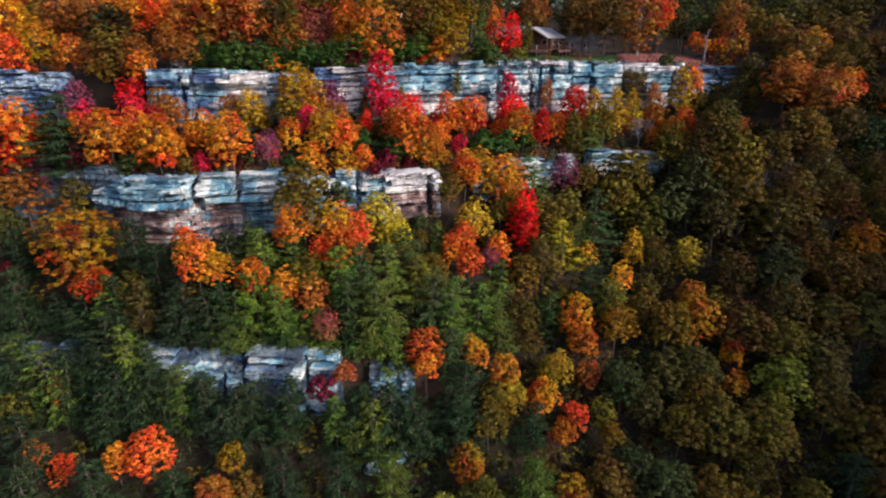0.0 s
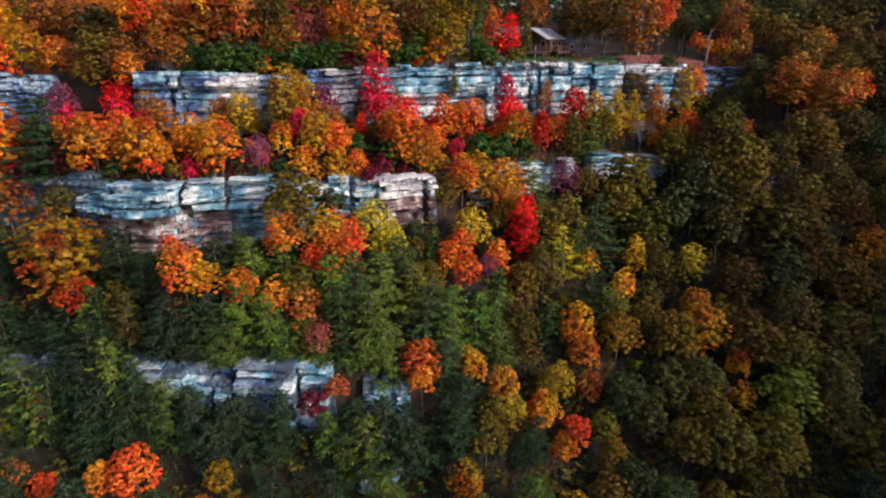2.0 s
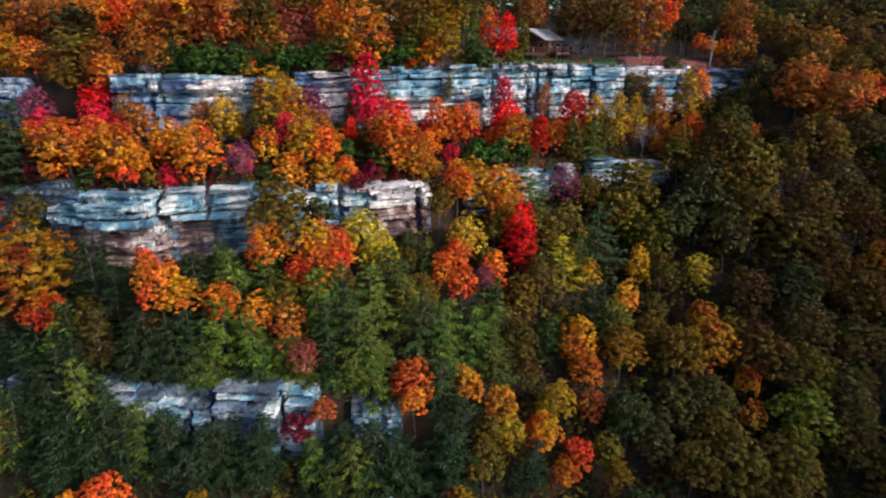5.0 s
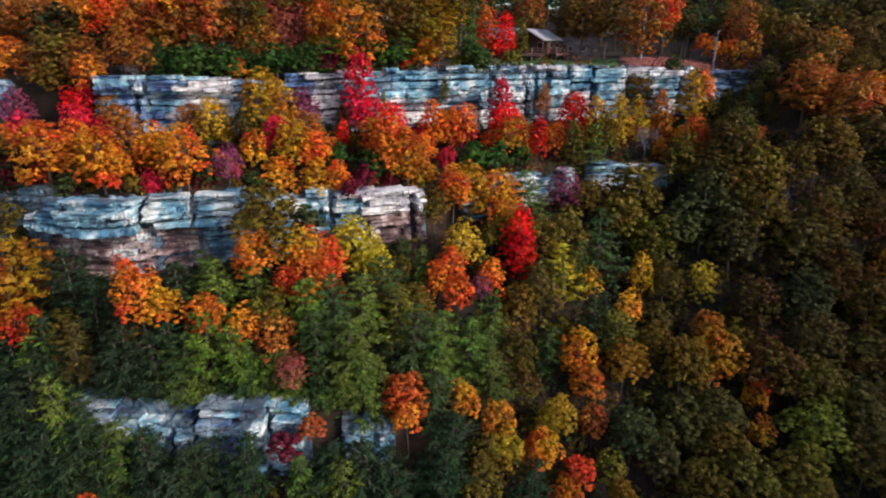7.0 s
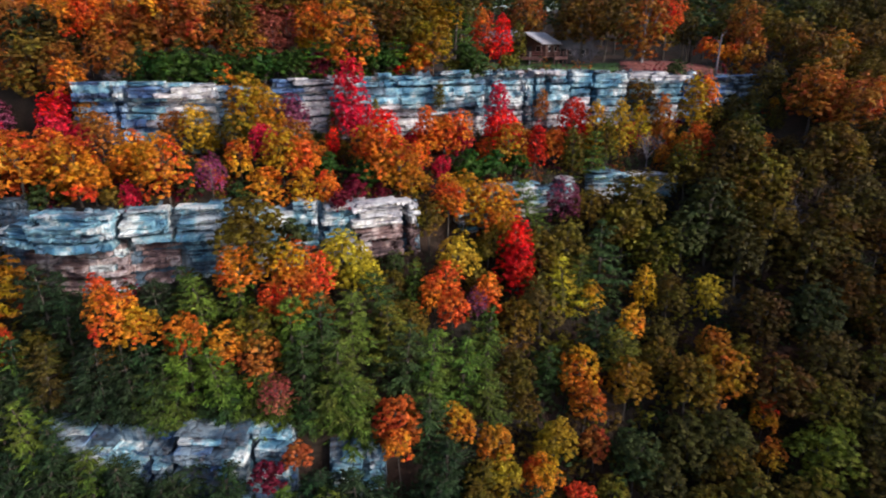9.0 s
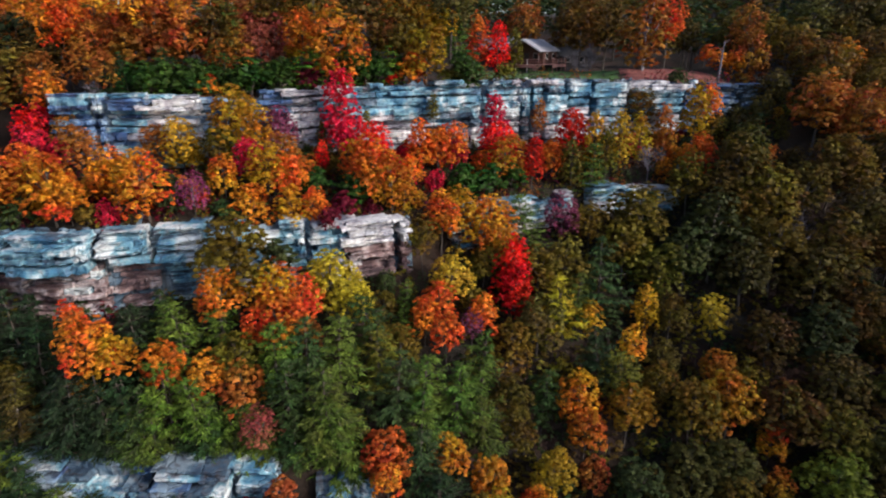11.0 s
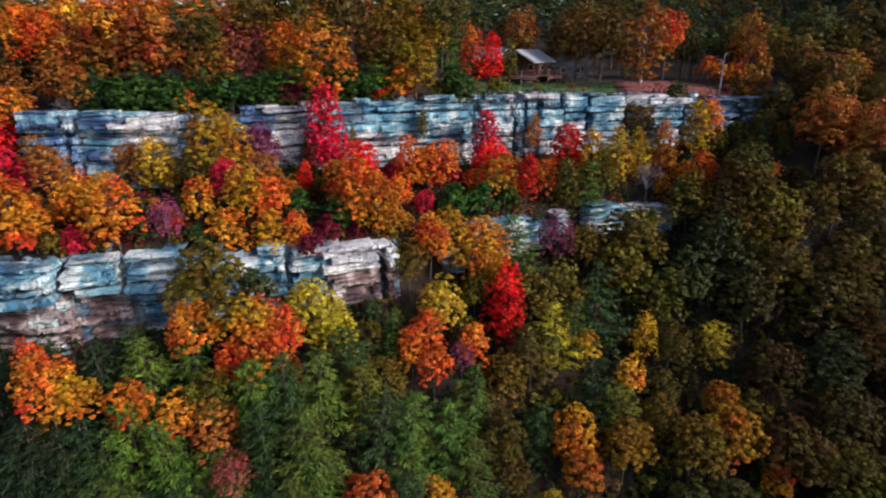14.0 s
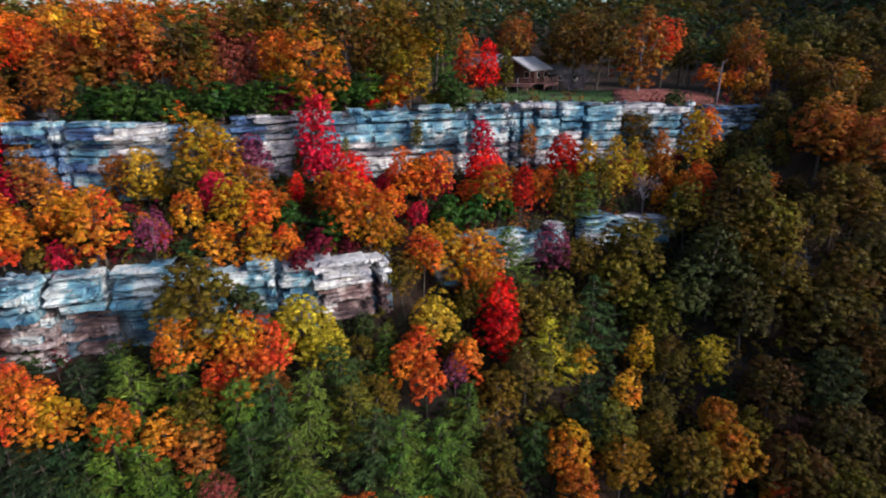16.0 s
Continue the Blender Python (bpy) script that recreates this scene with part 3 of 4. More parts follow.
grove('maple', 'rust', [
    (-46.2, 101.7, 5.1, 4), (-41.1, 97.1, 4.1, 3.3), (-26.6, 106.4, 6.2, 5.5), (-49.6, 97.5, 5.7, 2.5), (-56.3, 98.1, 5.0, 2.0), (-42.5, 90.5, 5.4, 4.1),
    (-45.2, 93.2, 4, 5.2), (-33.4, 92.7, 4, 3.7), (-16.6, 90.5, 4.7, 4.8), (-11.5, 74.2, 3.4, 3.8), (22, 146, 7.5, 8.5), (60.7, 128, 7.7, 4.3),
    (62.8, 134.6, 6.8, 9.6), (-48.9, 55.7, 2.7, 4.0), (-28.9, 105.9, 4.6, 5.4),
])
grove('maple', 'amber', [
    (-11.2, 105.2, 8.8, 6.2), (-37.7, 79.2, 4.1, 3.6), (-33.9, 82.2, 5, 5.1), (-2.9, 88.9, 5.5, 4.6), (12.8, 99.5, 5.3, 4.6), (10, 90.9, 6.6, 5.9),
    (27.6, 82, 3.9, 3.9), (19.7, 75.8, 5.2, 4.8), (4.2, 67.7, 4, 4.1), (8.3, 67.2, 4, 4.2), (-47.8, 60.7, 2.8, 5.4),
])
grove('maple', 'russet', [
    (-24.2, 108.4, 5.4, 7.5), (-22, 110.2, 6.4, 7),
])
grove('oak', 'deep', [
    (-58.2, 105.6, 7.9, 6.6), (-51.8, 104.9, 7.9, 6.1), (76.6, 136.8, 9.3, 10.3), (85.4, 139.2, 9.5, 8.5), (44.1, 98, 7.1, 6.7), (41.3, 92.3, 9.3, 7.9),
    (70.3, 101.8, 7.2, 6.7), (62.8, 93.6, 7.6, 7.0), (44.2, 88.3, 7.4, 6.9), (53, 86.4, 8, 7.2), (37, 90.9, 7.5, 6.6), (15.5, 81.8, 6.1, 5.4),
    (50.7, 80.7, 7.7, 7.1), (50.9, 76, 7.4, 6.9), (24.8, 67.7, 6.1, 6.3), (27.9, 66.3, 5.4, 5.3), (36, 70.2, 6.3, 6.1), (53.1, 69.6, 7, 6.6),
    (28, 57, 6.4, 5.6), (-12.7, 114.7, 7.7, 7.5), (5.2, 117.6, 6.9, 11.4), (-9.3, 116.9, 8.6, 12.1),
])
grove('oak', 'gold', [
    (-0, 119, 8, 7.7), (1.5, 108.5, 6.4, 4.8), (-33.2, 67.5, 3.2, 4.5), (4, 118.2, 4.9, 8.7), (25.3, 74.6, 5.8, 5.7), (22.3, 62.5, 3.2, 5.1),
    (-25.5, 56, 3.4, 4.0),
])
grove('oak', 'umber', [
    (-53.5, 97.9, 8.3, 3.2), (33.2, 145, 12.4, 7), (70, 127.9, 8.8, 6.6), (69.7, 117.8, 8.1, 6.6), (82.9, 125.9, 8.6, 6.5), (37.4, 116.1, 6.1, 5.5),
    (55.9, 97.3, 7, 6.6), (61.2, 99.8, 8, 7.3), (56.7, 89.6, 8.2, 7.4), (64.3, 89.5, 6.6, 6.4), (44.8, 80.9, 6.9, 6.7), (56.2, 82.9, 7.8, 7.1),
    (59.6, 80.1, 6.9, 6.5), (43.7, 74.1, 7.3, 6.8), (57.1, 74.9, 6.6, 6.3), (52.3, 65.4, 6.7, 5.8), (-4.9, 113.4, 5.9, 7.5),
])
grove('oak', 'orange', [
    (-45.2, 67.3, 5, 6.8), (74.7, 108.5, 5.7, 6.6), (19.9, 73, 4.3, 4.8), (15.8, 62.7, 3.2, 3.9), (41.8, 72.7, 3.6, 4.5), (41.1, 68.5, 3.1, 5.5),
])
grove('oak', 'olive', [
    (-28.4, 104.9, 6.9, 8.4), (-3.8, 113.7, 7.6, 6.9), (-24.9, 91.3, 4.7, 4.8), (-19.7, 76.8, 8.2, 10.9), (1, 87.6, 4.7, 6.2), (-40.4, 67.4, 3.8, 6.2),
    (-17.8, 70, 4.6, 6.1), (-1.2, 75.5, 4.2, 4.8), (67.8, 134.9, 6.9, 8.6), (40.8, 101, 6.3, 6.0), (47.2, 100.2, 8, 8.2), (48.9, 102.6, 6.3, 8.2),
    (24.7, 95.2, 5.2, 4.4), (31.1, 94.9, 8.6, 7.1), (28.8, 91.8, 6.8, 5.9), (9, 88, 4.8, 4.1), (16.2, 87.3, 6.4, 5.2), (46.6, 95.2, 6.9, 6.6),
    (50.4, 96.6, 7.8, 7.1), (63.9, 99.7, 8, 7.3), (48.9, 90.2, 8.3, 7.5), (33.3, 89.4, 6.6, 6.0), (33.5, 85.1, 4.8, 4.9), (33.1, 74.8, 6.6, 6.2),
])
grove('oak', 'olive', [
    (11.3, 74, 5, 5.1), (11.8, 71.8, 4.2, 4.7), (21.6, 65, 4, 4.5), (35.7, 67.3, 6.2, 5.8), (49.1, 71.7, 7.1, 6.7), (43.2, 63, 7.2, 6.3),
    (31.8, 63.6, 5.9, 5.7), (5.9, 61.6, 5, 5.2), (6.8, 64.5, 3.9, 4.6), (-22.9, 53.3, 4, 4.1), (-22.1, 111.2, 7.2, 11.7), (-15.2, 112.8, 7.3, 13),
    (-1.7, 118.4, 6.9, 12.9),
])
grove('oak', 'yellow', [
    (9.5, 65.3, 4, 4.6), (15.2, 68.6, 4.8, 5.3),
])
grove('oak', 'lime', [
    (19.7, 88.8, 6.5, 5.1), (46.6, 67.6, 7.5, 6.7), (36.8, 63.2, 7.2, 6.2), (-52.6, 58.7, 4.8, 5.8),
])
grove('oak', 'rust', [
    (-26.5, 52.7, 5.2, 4.3),
    (-61.3, 106.4, 7, 8.8), (-43.4, 103.3, 6.8, 6.6), (-36.6, 103.7, 8.5, 7.8), (-32.6, 104.2, 6.9, 7.5), (-39.8, 102.8, 6.8, 6.6), (-17, 68.2, 4.5, 4.9),
    (62.7, 107.9, 9.4, 8.2), (68.1, 105.6, 8.3, 8.4), (20.4, 69.5, 3.5, 4.4), (-45.5, 107.6, 6.2, 7.4), (-36, 103.7, 6, 6.8),
])
grove('oak', 'amber', [
    (-20.4, 74.6, 5.4, 8.2), (-15.7, 75.2, 5.2, 8.7), (-48.2, 71.2, 9.6, 8.2), (37.7, 79.4, 4.6, 4.9), (37.6, 75.2, 6.6, 6.4), (13.5, 65.7, 4.7, 5.1),
    (15.9, 56.3, 4.2, 4.2), (3.2, 57.4, 4.6, 4.6),
])
grove('pine', 'pine', [
    (-54.6, 82.0, 5.2, 1.9), (-50.9, 81.5, 4.4, 1.6), (-40.7, 71.3, 5.9, 6.8), (-37.5, 68.9, 5.7, 6.5), (-43.3, 66.3, 5.7, 4.8), (-46.0, 66.5, 5.8, 2.2),
    (-34.7, 66.0, 5.6, 3.6), (-28.4, 66.4, 5, 5.1), (-24.1, 66.9, 5.6, 5.5), (-26.6, 65.7, 5.7, 3.3), (-20.9, 66.2, 5, 5.1), (-24.1, 71.8, 5.9, 6.2),
    (-20.3, 73.5, 4.7, 5.2), (-14.2, 70.9, 5.9, 5.6), (-12.4, 67.4, 5.7, 5.4), (-19.8, 65.7, 3.1, 2.8), (-7.8, 72.2, 6.1, 5.7), (-1.7, 70.2, 6, 5.7),
    (-4.7, 76, 5.6, 5.5), (-8.6, 67.2, 5.7, 5.3), (-9.9, 65.8, 5.0, 3.1), (-6.8, 66.0, 5.8, 2.4), (0.9, 71.3, 5.4, 5.3), (0.9, 68.8, 4.6, 4.7),
])
grove('pine', 'pine', [
    (-7.6, 65.9, 5.9, 2.3), (-11.7, 65.8, 4.0, 1.5), (-43.9, 64.1, 6.2, 5.6), (-39.4, 60.7, 5.4, 5.3), (-34.1, 59.1, 5.3, 5.0), (-30.3, 59.9, 4.8, 4.7),
    (-40.8, 58.5, 5.9, 5.3), (-24.3, 59.4, 4.8, 4.8), (-22.2, 61.8, 4.9, 5.0), (-20.2, 59.4, 4.8, 4.8), (-26.9, 58.3, 4.7, 4.7), (-10.8, 60.7, 6.2, 5.7),
    (-7.2, 61.5, 5.6, 5.3), (-3.4, 60.5, 4.9, 4.9), (0.3, 61.8, 5.6, 5.3), (0.9, 66.4, 5.3, 2.0), (-30.2, 61.4, 4.3, 4.5), (-38.9, 63.7, 5, 5.1),
    (6.5, 120, 6, 7.8), (26.1, 102.0, 5.5, 2.2), (15.2, 92.4, 6.7, 5.1), (24.4, 87.1, 7.3, 6.0), (20.9, 85.3, 5.6, 4.8), (22.8, 79, 6.1, 5.4),
])
grove('pine', 'pine', [
    (5, 71.4, 6.2, 5.8), (8.1, 75.7, 5.8, 5.3), (11.7, 62, 5.1, 4.9), (2.8, 63.2, 6.4, 5.9), (7.8, 70.6, 5.5, 5.2), (-56.3, 82.2, 6.0, 2.2),
    (-49.1, 55.4, 6, 5.2), (-12.4, 54.2, 6.1, 5.3), (-18.9, 53.6, 6, 5.0), (-6.4, 54.4, 6.1, 5.3), (10.8, 55.6, 6.2, 5.3), (-31, 52.5, 5.2, 4),
    (-40.5, 52.3, 5.8, 4.4), (-57.2, 71.7, 5.3, 6.1), (-55.4, 67.2, 5.9, 3.2), (-54.5, 63.6, 5.8, 5.5), (-64.8, 83.0, 5.0, 1.9), (-27.6, 106.2, 4.6, 10.5),
])
grove('pine', 'olive', [
    (-38.7, 65.9, 5, 5.3), (-3.8, 72.4, 5.4, 5.3), (19, 83.9, 6.3, 5.4),
])
grove('shrub', 'laurel', [
    (-40.4, 104.3, 5.3, 2.1), (-34.4, 98.1, 5.8, 2.3), (-30.2, 97.7, 5.7, 2.2), (-28.8, 106.5, 5.4, 2.2), (-22.7, 100.3, 5.9, 2.3), (-18.8, 101.9, 5.1, 2.0),
    (-6.7, 112.8, 4.8, 2.5), (-9.7, 105.3, 5.3, 2.1), (-7.6, 89.1, 4.7, 2.5), (-12.4, 89.6, 3.9, 2.2), (7.5, 110.1, 5.6, 2.2), (6.9, 95.1, 5.1, 2.6),
    (10.4, 96.4, 5.1, 2.7), (13.7, 98.7, 4.4, 2.4),
])
grove('shrub', 'deep', [
    (-28, 83.2, 4.4, 2.5), (-44.2, 80.0, 3.5, 1.3), (-14.2, 76, 4.1, 11.1),
])
grove('shrub', 'gold', [
    (-18.5, 110.5, 3.7, 4.5),
])
grove('shrub', 'orange', [
    (-4.9, 115.4, 2.9, 4.6), (-0.8, 107.9, 5.4, 2.2), (-27.9, 98.2, 3.3, 1.4), (-4.1, 60.6, 1.9, 4.1), (53.3, 127, 4.9, 4.6), (57.4, 127, 4.4, 3.5),
])
grove('shrub', 'scarlet', [
    (-3.6, 107.1, 1.8, 0.7),
])
grove('shrub', 'olive', [
    (-36.1, 79.4, 2.9, 1.1),
])
grove('shrub', 'yellow', [
    (-28.9, 92.8, 3.2, 1.9),
])
grove('shrub', 'maroon', [
    (-15.6, 103.1, 4.4, 1.7), (-8.4, 86.6, 3.9, 1.5), (-10, 82.9, 2.9, 9.8), (-5.4, 87.9, 2.4, 0.9), (-15.6, 60.5, 3.3, 9.0),
])
grove('shrub', 'rust', [
    (-12.9, 62.3, 3.1, 9.0),
])
grove('birch', 'rust', [
    (40.5, 126, 9.2, 8.6),
])

grove('maple', 'scarlet', [
    (-62.3, 82.7, 6.5, 2.3),
])
grove('pine', 'pine', [
    (-54.5, 82.0, 8.2, 3.0), (-66.0, 83.1, 7.8, 2.9), (-41.9, 66.3, 6.8, 2.6), (-54.8, 67.1, 7.5, 2.9), (-28.3, 70.8, 5.9, 6.0), (-26.2, 72.9, 5.1, 5.9), (-11, 71.4, 6.1, 5.5), (-29.9, 65.8, 5.7, 4.0), (-33.2, 66.0, 5.7, 5.1), (-31, 68.6, 5, 5.9),
])
grove('slender', 'olive', [
    (2.5, 104.4, 2.1, 7.1), (-7.1, 101.2, 1.5, 5.4),
])
grove('slender', 'rust', [
    (19.3, 109.2, 2.5, 5.9),
])
grove('shrub', 'deep', [
    (7.6, 109.9, 5.1, 0.9), (44.5, 119.6, 3.7, 0.9),
])
grove('shrub', 'olive', [
    (13.8, 111.8, 3.4, 0.8), (5.1, 109.4, 3.8, 0.8),
])

grove('oak', 'umber', [
    (30.8, 134.0, 9.8, 9.2), (36.6, 138.0, 8.6, 9.5),
])
grove('oak', 'deep', [
    (53.2, 113.0, 4.2, 2.4), (57.2, 114.6, 4.6, 2.4), (61.1, 118.6, 5.6, 3.7),
])
grove('oak', 'olive', [
    (48.9, 112.8, 4.1, 2.9),
])
grove('slender', 'lime', [
    (17.9, 131.0, 3.5, 4.2),
])

grove('maple', 'rust', [
    (-60.5, 80.1, 7.5, 6.5),
])
grove('maple', 'mauve', [
    (-58.0, 81.6, 4.1, 5.3),
])
grove('oak', 'deep', [
    (-53.0, 80.1, 5.1, 5.4), (-61.6, 76.7, 5.6, 5.0),
])

grove('pine', 'pine', [
    (-34.0, 113.0, 3.8, 10.3), (-30.1, 112.0, 4.3, 8.9), (-55.1, 108.0, 4.9, 4.8),
])

# The rest of the wood: the gaps between the trees above, thinner before the rock
MIXES = {
    "slope_pines": (("pine", "pine", 10), ("oak", "olive", 2), ("oak", "deep", 1), ("oak", "lime", 1), ("maple", "rust", 1)),
    "under_west": (("pine", "pine", 5), ("oak", "deep", 3), ("shrub", "olive", 3), ("shrub", "laurel", 1)),
    "slope_oaks": (("oak", "olive", 6), ("oak", "deep", 6), ("oak", "umber", 3), ("oak", "amber", 2), ("oak", "gold", 1), ("oak", "lime", 2), ("pine", "pine", 2)),
    "ledge": (("maple", "orange", 4), ("maple", "amber", 3), ("maple", "crimson", 2), ("oak", "olive", 3), ("shrub", "deep", 5), ("maple", "rust", 3), ("shrub", "maroon", 2)),
    "top_west": (("oak", "rust", 3), ("maple", "orange", 4), ("oak", "deep", 1), ("oak", "olive", 3), ("maple", "amber", 5)),
    "top_east": (("oak", "umber", 5), ("oak", "deep", 4), ("oak", "olive", 3), ("maple", "rust", 2)),
}


def choose(mix):
    total = sum(m[2] for m in MIXES[mix])
    at = rng.uniform(0, total)
    for kind, colour, share in MIXES[mix]:
        at -= share
        if at <= 0:
            return kind, colour
    return MIXES[mix][0][:2]


def crowded(x, y, width, slack):
    return any((x - a) ** 2 + ((y - b) * 0.8) ** 2 < (slack * (width + w)) ** 2 for a, b, w in standing)


def fill(west, east, spacing, where, cap, slack=0.25):
    for x in np.arange(west, east, spacing):
        near, far = where(x)
        y = near
        while y < far:
            a, b = x + rng.uniform(-0.45, 0.45) * spacing, y + rng.uniform(-0.45, 0.45) * spacing
            y += spacing
            mix, width, middle = cap(a, b)
            if mix is None or crowded(a, b, width, slack):
                continue
            kind, colour = choose(mix)
            if kind == "shrub":
                width, middle = min(width, 3.0), 1.0
            tree(kind, colour, a, b, width, middle)


def slope_wood(x, y):
    r2, r3 = along(RIM2, x), along(RIM3, x)
    rock3 = along(TOP3, x) - along(BOT3, x)
    rock2 = along(TOP2, x) - along(BOT2, x)
    width = rng.uniform(5.5, 8.5)
    middle = width * 0.58 + 0.5
    if 42 < x < 66 and y > r2 - 8:
        return "slope_oaks", rng.uniform(3.0, 4.5), 2.4
    if y > r2 - 9 and rock2 > 2.5:                       # low growth before the middle cliff
        width, middle = rng.uniform(2.6, 3.6), 2.0
    if r3 - 8 < y < r3 + 1 and rock3 > 5:
        if y > r3 - 2:
            return None, 0, 0
        width, middle = rng.uniform(2.8, 4.0), 2.2
    if x > 12 and width > 4.5:
        width = rng.uniform(4.6, 7.2)
        middle = width * 0.6 + 0.5
    return ("slope_pines" if x < 8 + rng.uniform(-6, 6) else "slope_oaks"), width, middle


def ledge_wood(x, y):
    width = rng.uniform(2.4, 3.6)
    if y > along(RIM1, x) - 4.5:
        width = rng.uniform(1.4, 2.2)
    if x > 64:
        return "slope_oaks", rng.uniform(5, 7), 5.0
    if 48 < x < 62 and y > along(RIM1, x) - 9:          # low growth before the end of the upper cliff
        return "slope_oaks", rng.uniform(1.5, 2.2), 1.0
    if x > 46:
        return "slope_oaks", rng.uniform(2.6, 4.0), 1.8
    return "ledge", width, width * 0.5


def top_wood(x, y):
    r1 = along(RIM1, x)
    if 8 < x < 42 and y < 149 or 8 < x < 62 and y < r1 + 15:                        # the lawn and the clearing by the house
        return None, 0, 0
    if y < r1 + 5 and -42 < x < 0:
        return None, 0, 0
    if y < r1 + 4:
        return "ledge", rng.uniform(2, 3), 1.2
    width = rng.uniform(5.5, 8.5)
    return ("top_west" if x < -8 + rng.uniform(-15, 15) else "top_east"), width, width * 0.9 + 2


for x in np.arange(-40, -1, 2.3):                      # the evergreen hedge along the rim
    for y in (2.2, 4.6):
        a = x + rng.uniform(-0.8, 0.8)
        kind = "pine" if rng.uniform() < 0.55 else "shrub"
        tree(kind, "laurel", a, along(RIM1, a) + y + rng.uniform(-0.3, 0.9), rng.uniform(3.4, 4.6), 1.7 + 0.12 * y)
for x in np.arange(-66, 1, 2.9):                       # pines before the foot of the lower cliff, tall but for its open middle
    a = x + rng.uniform(-1, 1)
    tall = a < -35 or a > -11
    if -17.5 < a < -13.5:
        continue
    size = (rng.uniform(6.0, 7.8), rng.uniform(5.4, 6.8)) if tall else (rng.uniform(4.8, 6.2), rng.uniform(5.4, 6.4))
    tree("pine", "pine", a, along(RIM3, a) - rng.uniform(3.6, 5.5), *size)
for x in np.arange(-62, -12, 2.3):                     # low pines whose boughs hang over the brow of the lower cliff
    if rng.uniform() < 0.72:
        a = x + rng.uniform(-0.9, 0.9)
        tree("pine", "pine", a, along(RIM3, a) + rng.uniform(1.5, 2.4), rng.uniform(3.0, 4.8), rng.uniform(1.5, 2.3))
for kind, colour, x, y, width in (("pine", "pine", 15.5, 76.5, 4.6), ("oak", "olive", 18.8, 79, 4.2), ("oak", "deep", 32, 82, 4.6), ("shrub", "deep", -37.5, 77, 2.6), ("shrub", "maroon", -35, 77.6, 2.2), ("oak", "olive", -3.6, 81.6, 3.2), ("pine", "pine", -1.0, 82.6, 3.6), ("shrub", "deep", -6, 82, 2.4)):
    tree(kind, colour, x, y, width, width * 0.5)       # low trees in the last open spots
fill(-92, 100, 4.2, lambda x: (42, along(RIM2, x) - 1.5), slope_wood)
fill(-90, 95, 2.7, lambda x: (along(RIM2, x) + 2.2, along(RIM1, x) - 1.2), ledge_wood)
fill(-100, 110, 6.0, lambda x: (along(RIM1, x) + 1.5, along(RIM1, x) + 24), top_wood)
grove('pine', 'pine', [(-42.5, 62.6, 6.2, 8.8), (-39.3, 62.4, 5.8, 8.3), (-36.8, 61.9, 4.8, 6.9)])   # tall pines before the west end of the lower cliff


def bulk(name, label, colour, entries, shapes, mat, category):
    """Trees or bushes too many to count, as one thing: east, north, crown width, height of the crown's middle."""
    vs, stems_v, stems_f = [], [], []
    for x, y, w, middle in entries:
        q = rng.uniform(0, 6.28)
        p = shapes[rng.integers(len(shapes))] * w
        c, s = math.cos(q), math.sin(q)
        z = land(x, y)
        vs.append(np.column_stack([p[:, 0] * c - p[:, 1] * s + x, p[:, 0] * s + p[:, 1] * c + y, p[:, 2] + z + middle]))
        v, f = tube([(x, y, z - 0.5), (x, y, z + middle)], [0.03 * w, 0.012 * w], 5)
        stems_f += [tuple(i + len(stems_v) for i in k) for k in f]
        stems_v += v
    v = np.vstack(vs)
    ob = new(name, mesh_of(name, v, np.arange(len(v)).reshape(-1, 3), mat))
    ob.color = (*COLOURS[colour], 0.6)
    tagged(ob, label, category, kind="stuff")
    tagged(part("stemwork", mesh_of("stemwork", stems_v, stems_f, BARK), ob), kind="stuff")


def points_of(me, leaves=None):
    v = np.empty(len(me.vertices) * 3)
    me.vertices.foreach_get("co", v)
    return v.reshape(-1, 3)[: 3 * leaves if leaves else None]


FAR = [points_of(broadleaf("far", 1.0, 9, 34, 8, 0.12, 0.12)[0], 272) for _ in range(4)]
LOW = [points_of(broadleaf("low", 0.9, 6, 20, 8, 0.135, 0.13, -0.4)[0], 160) for _ in range(4)]
FIR = [points_of(conifer("fir", 1.2, 9, 8, 8)[0]) for _ in range(3)]


rim = {"deep": [], "maroon": [], "rust": []}
for x in np.arange(-8, 62, 1.5):                          # scrub along the rim of the lawn and on the cliff's brow
    a = x + rng.uniform(-0.7, 0.7)
    if rng.uniform() < 0.7:
        w = rng.uniform(1.0, 2.7)
        rim[str(rng.choice(["deep", "deep", "maroon", "rust"]))].append((a, along(RIM1, a) + rng.uniform(1.2, 3.4), w, w * 0.45))
bulk("green_rim_scrub", "low green scrub along the cliff edge", "deep", rim["deep"], LOW, LEAF, "undergrowth")
bulk("maroon_rim_scrub", "low maroon scrub along the cliff edge", "maroon", rim["maroon"], LOW, LEAF, "undergrowth")
bulk("rusty_rim_scrub", "low rust-brown scrub along the cliff edge", "rust", rim["rust"], LOW, LEAF, "undergrowth")


def far_wood(name, label, colour, spots):
    entries = []
    for x, y in spots:
        w = rng.uniform(6.5, 10)
        entries.append((x, y, w, w * 0.85 + 1.5))
    bulk(name, label, colour, entries, FAR, LEAF, "woods")


# low growth between the trees of the slope
low = {"pine": [], "deep": [], "olive": [], "umber": []}
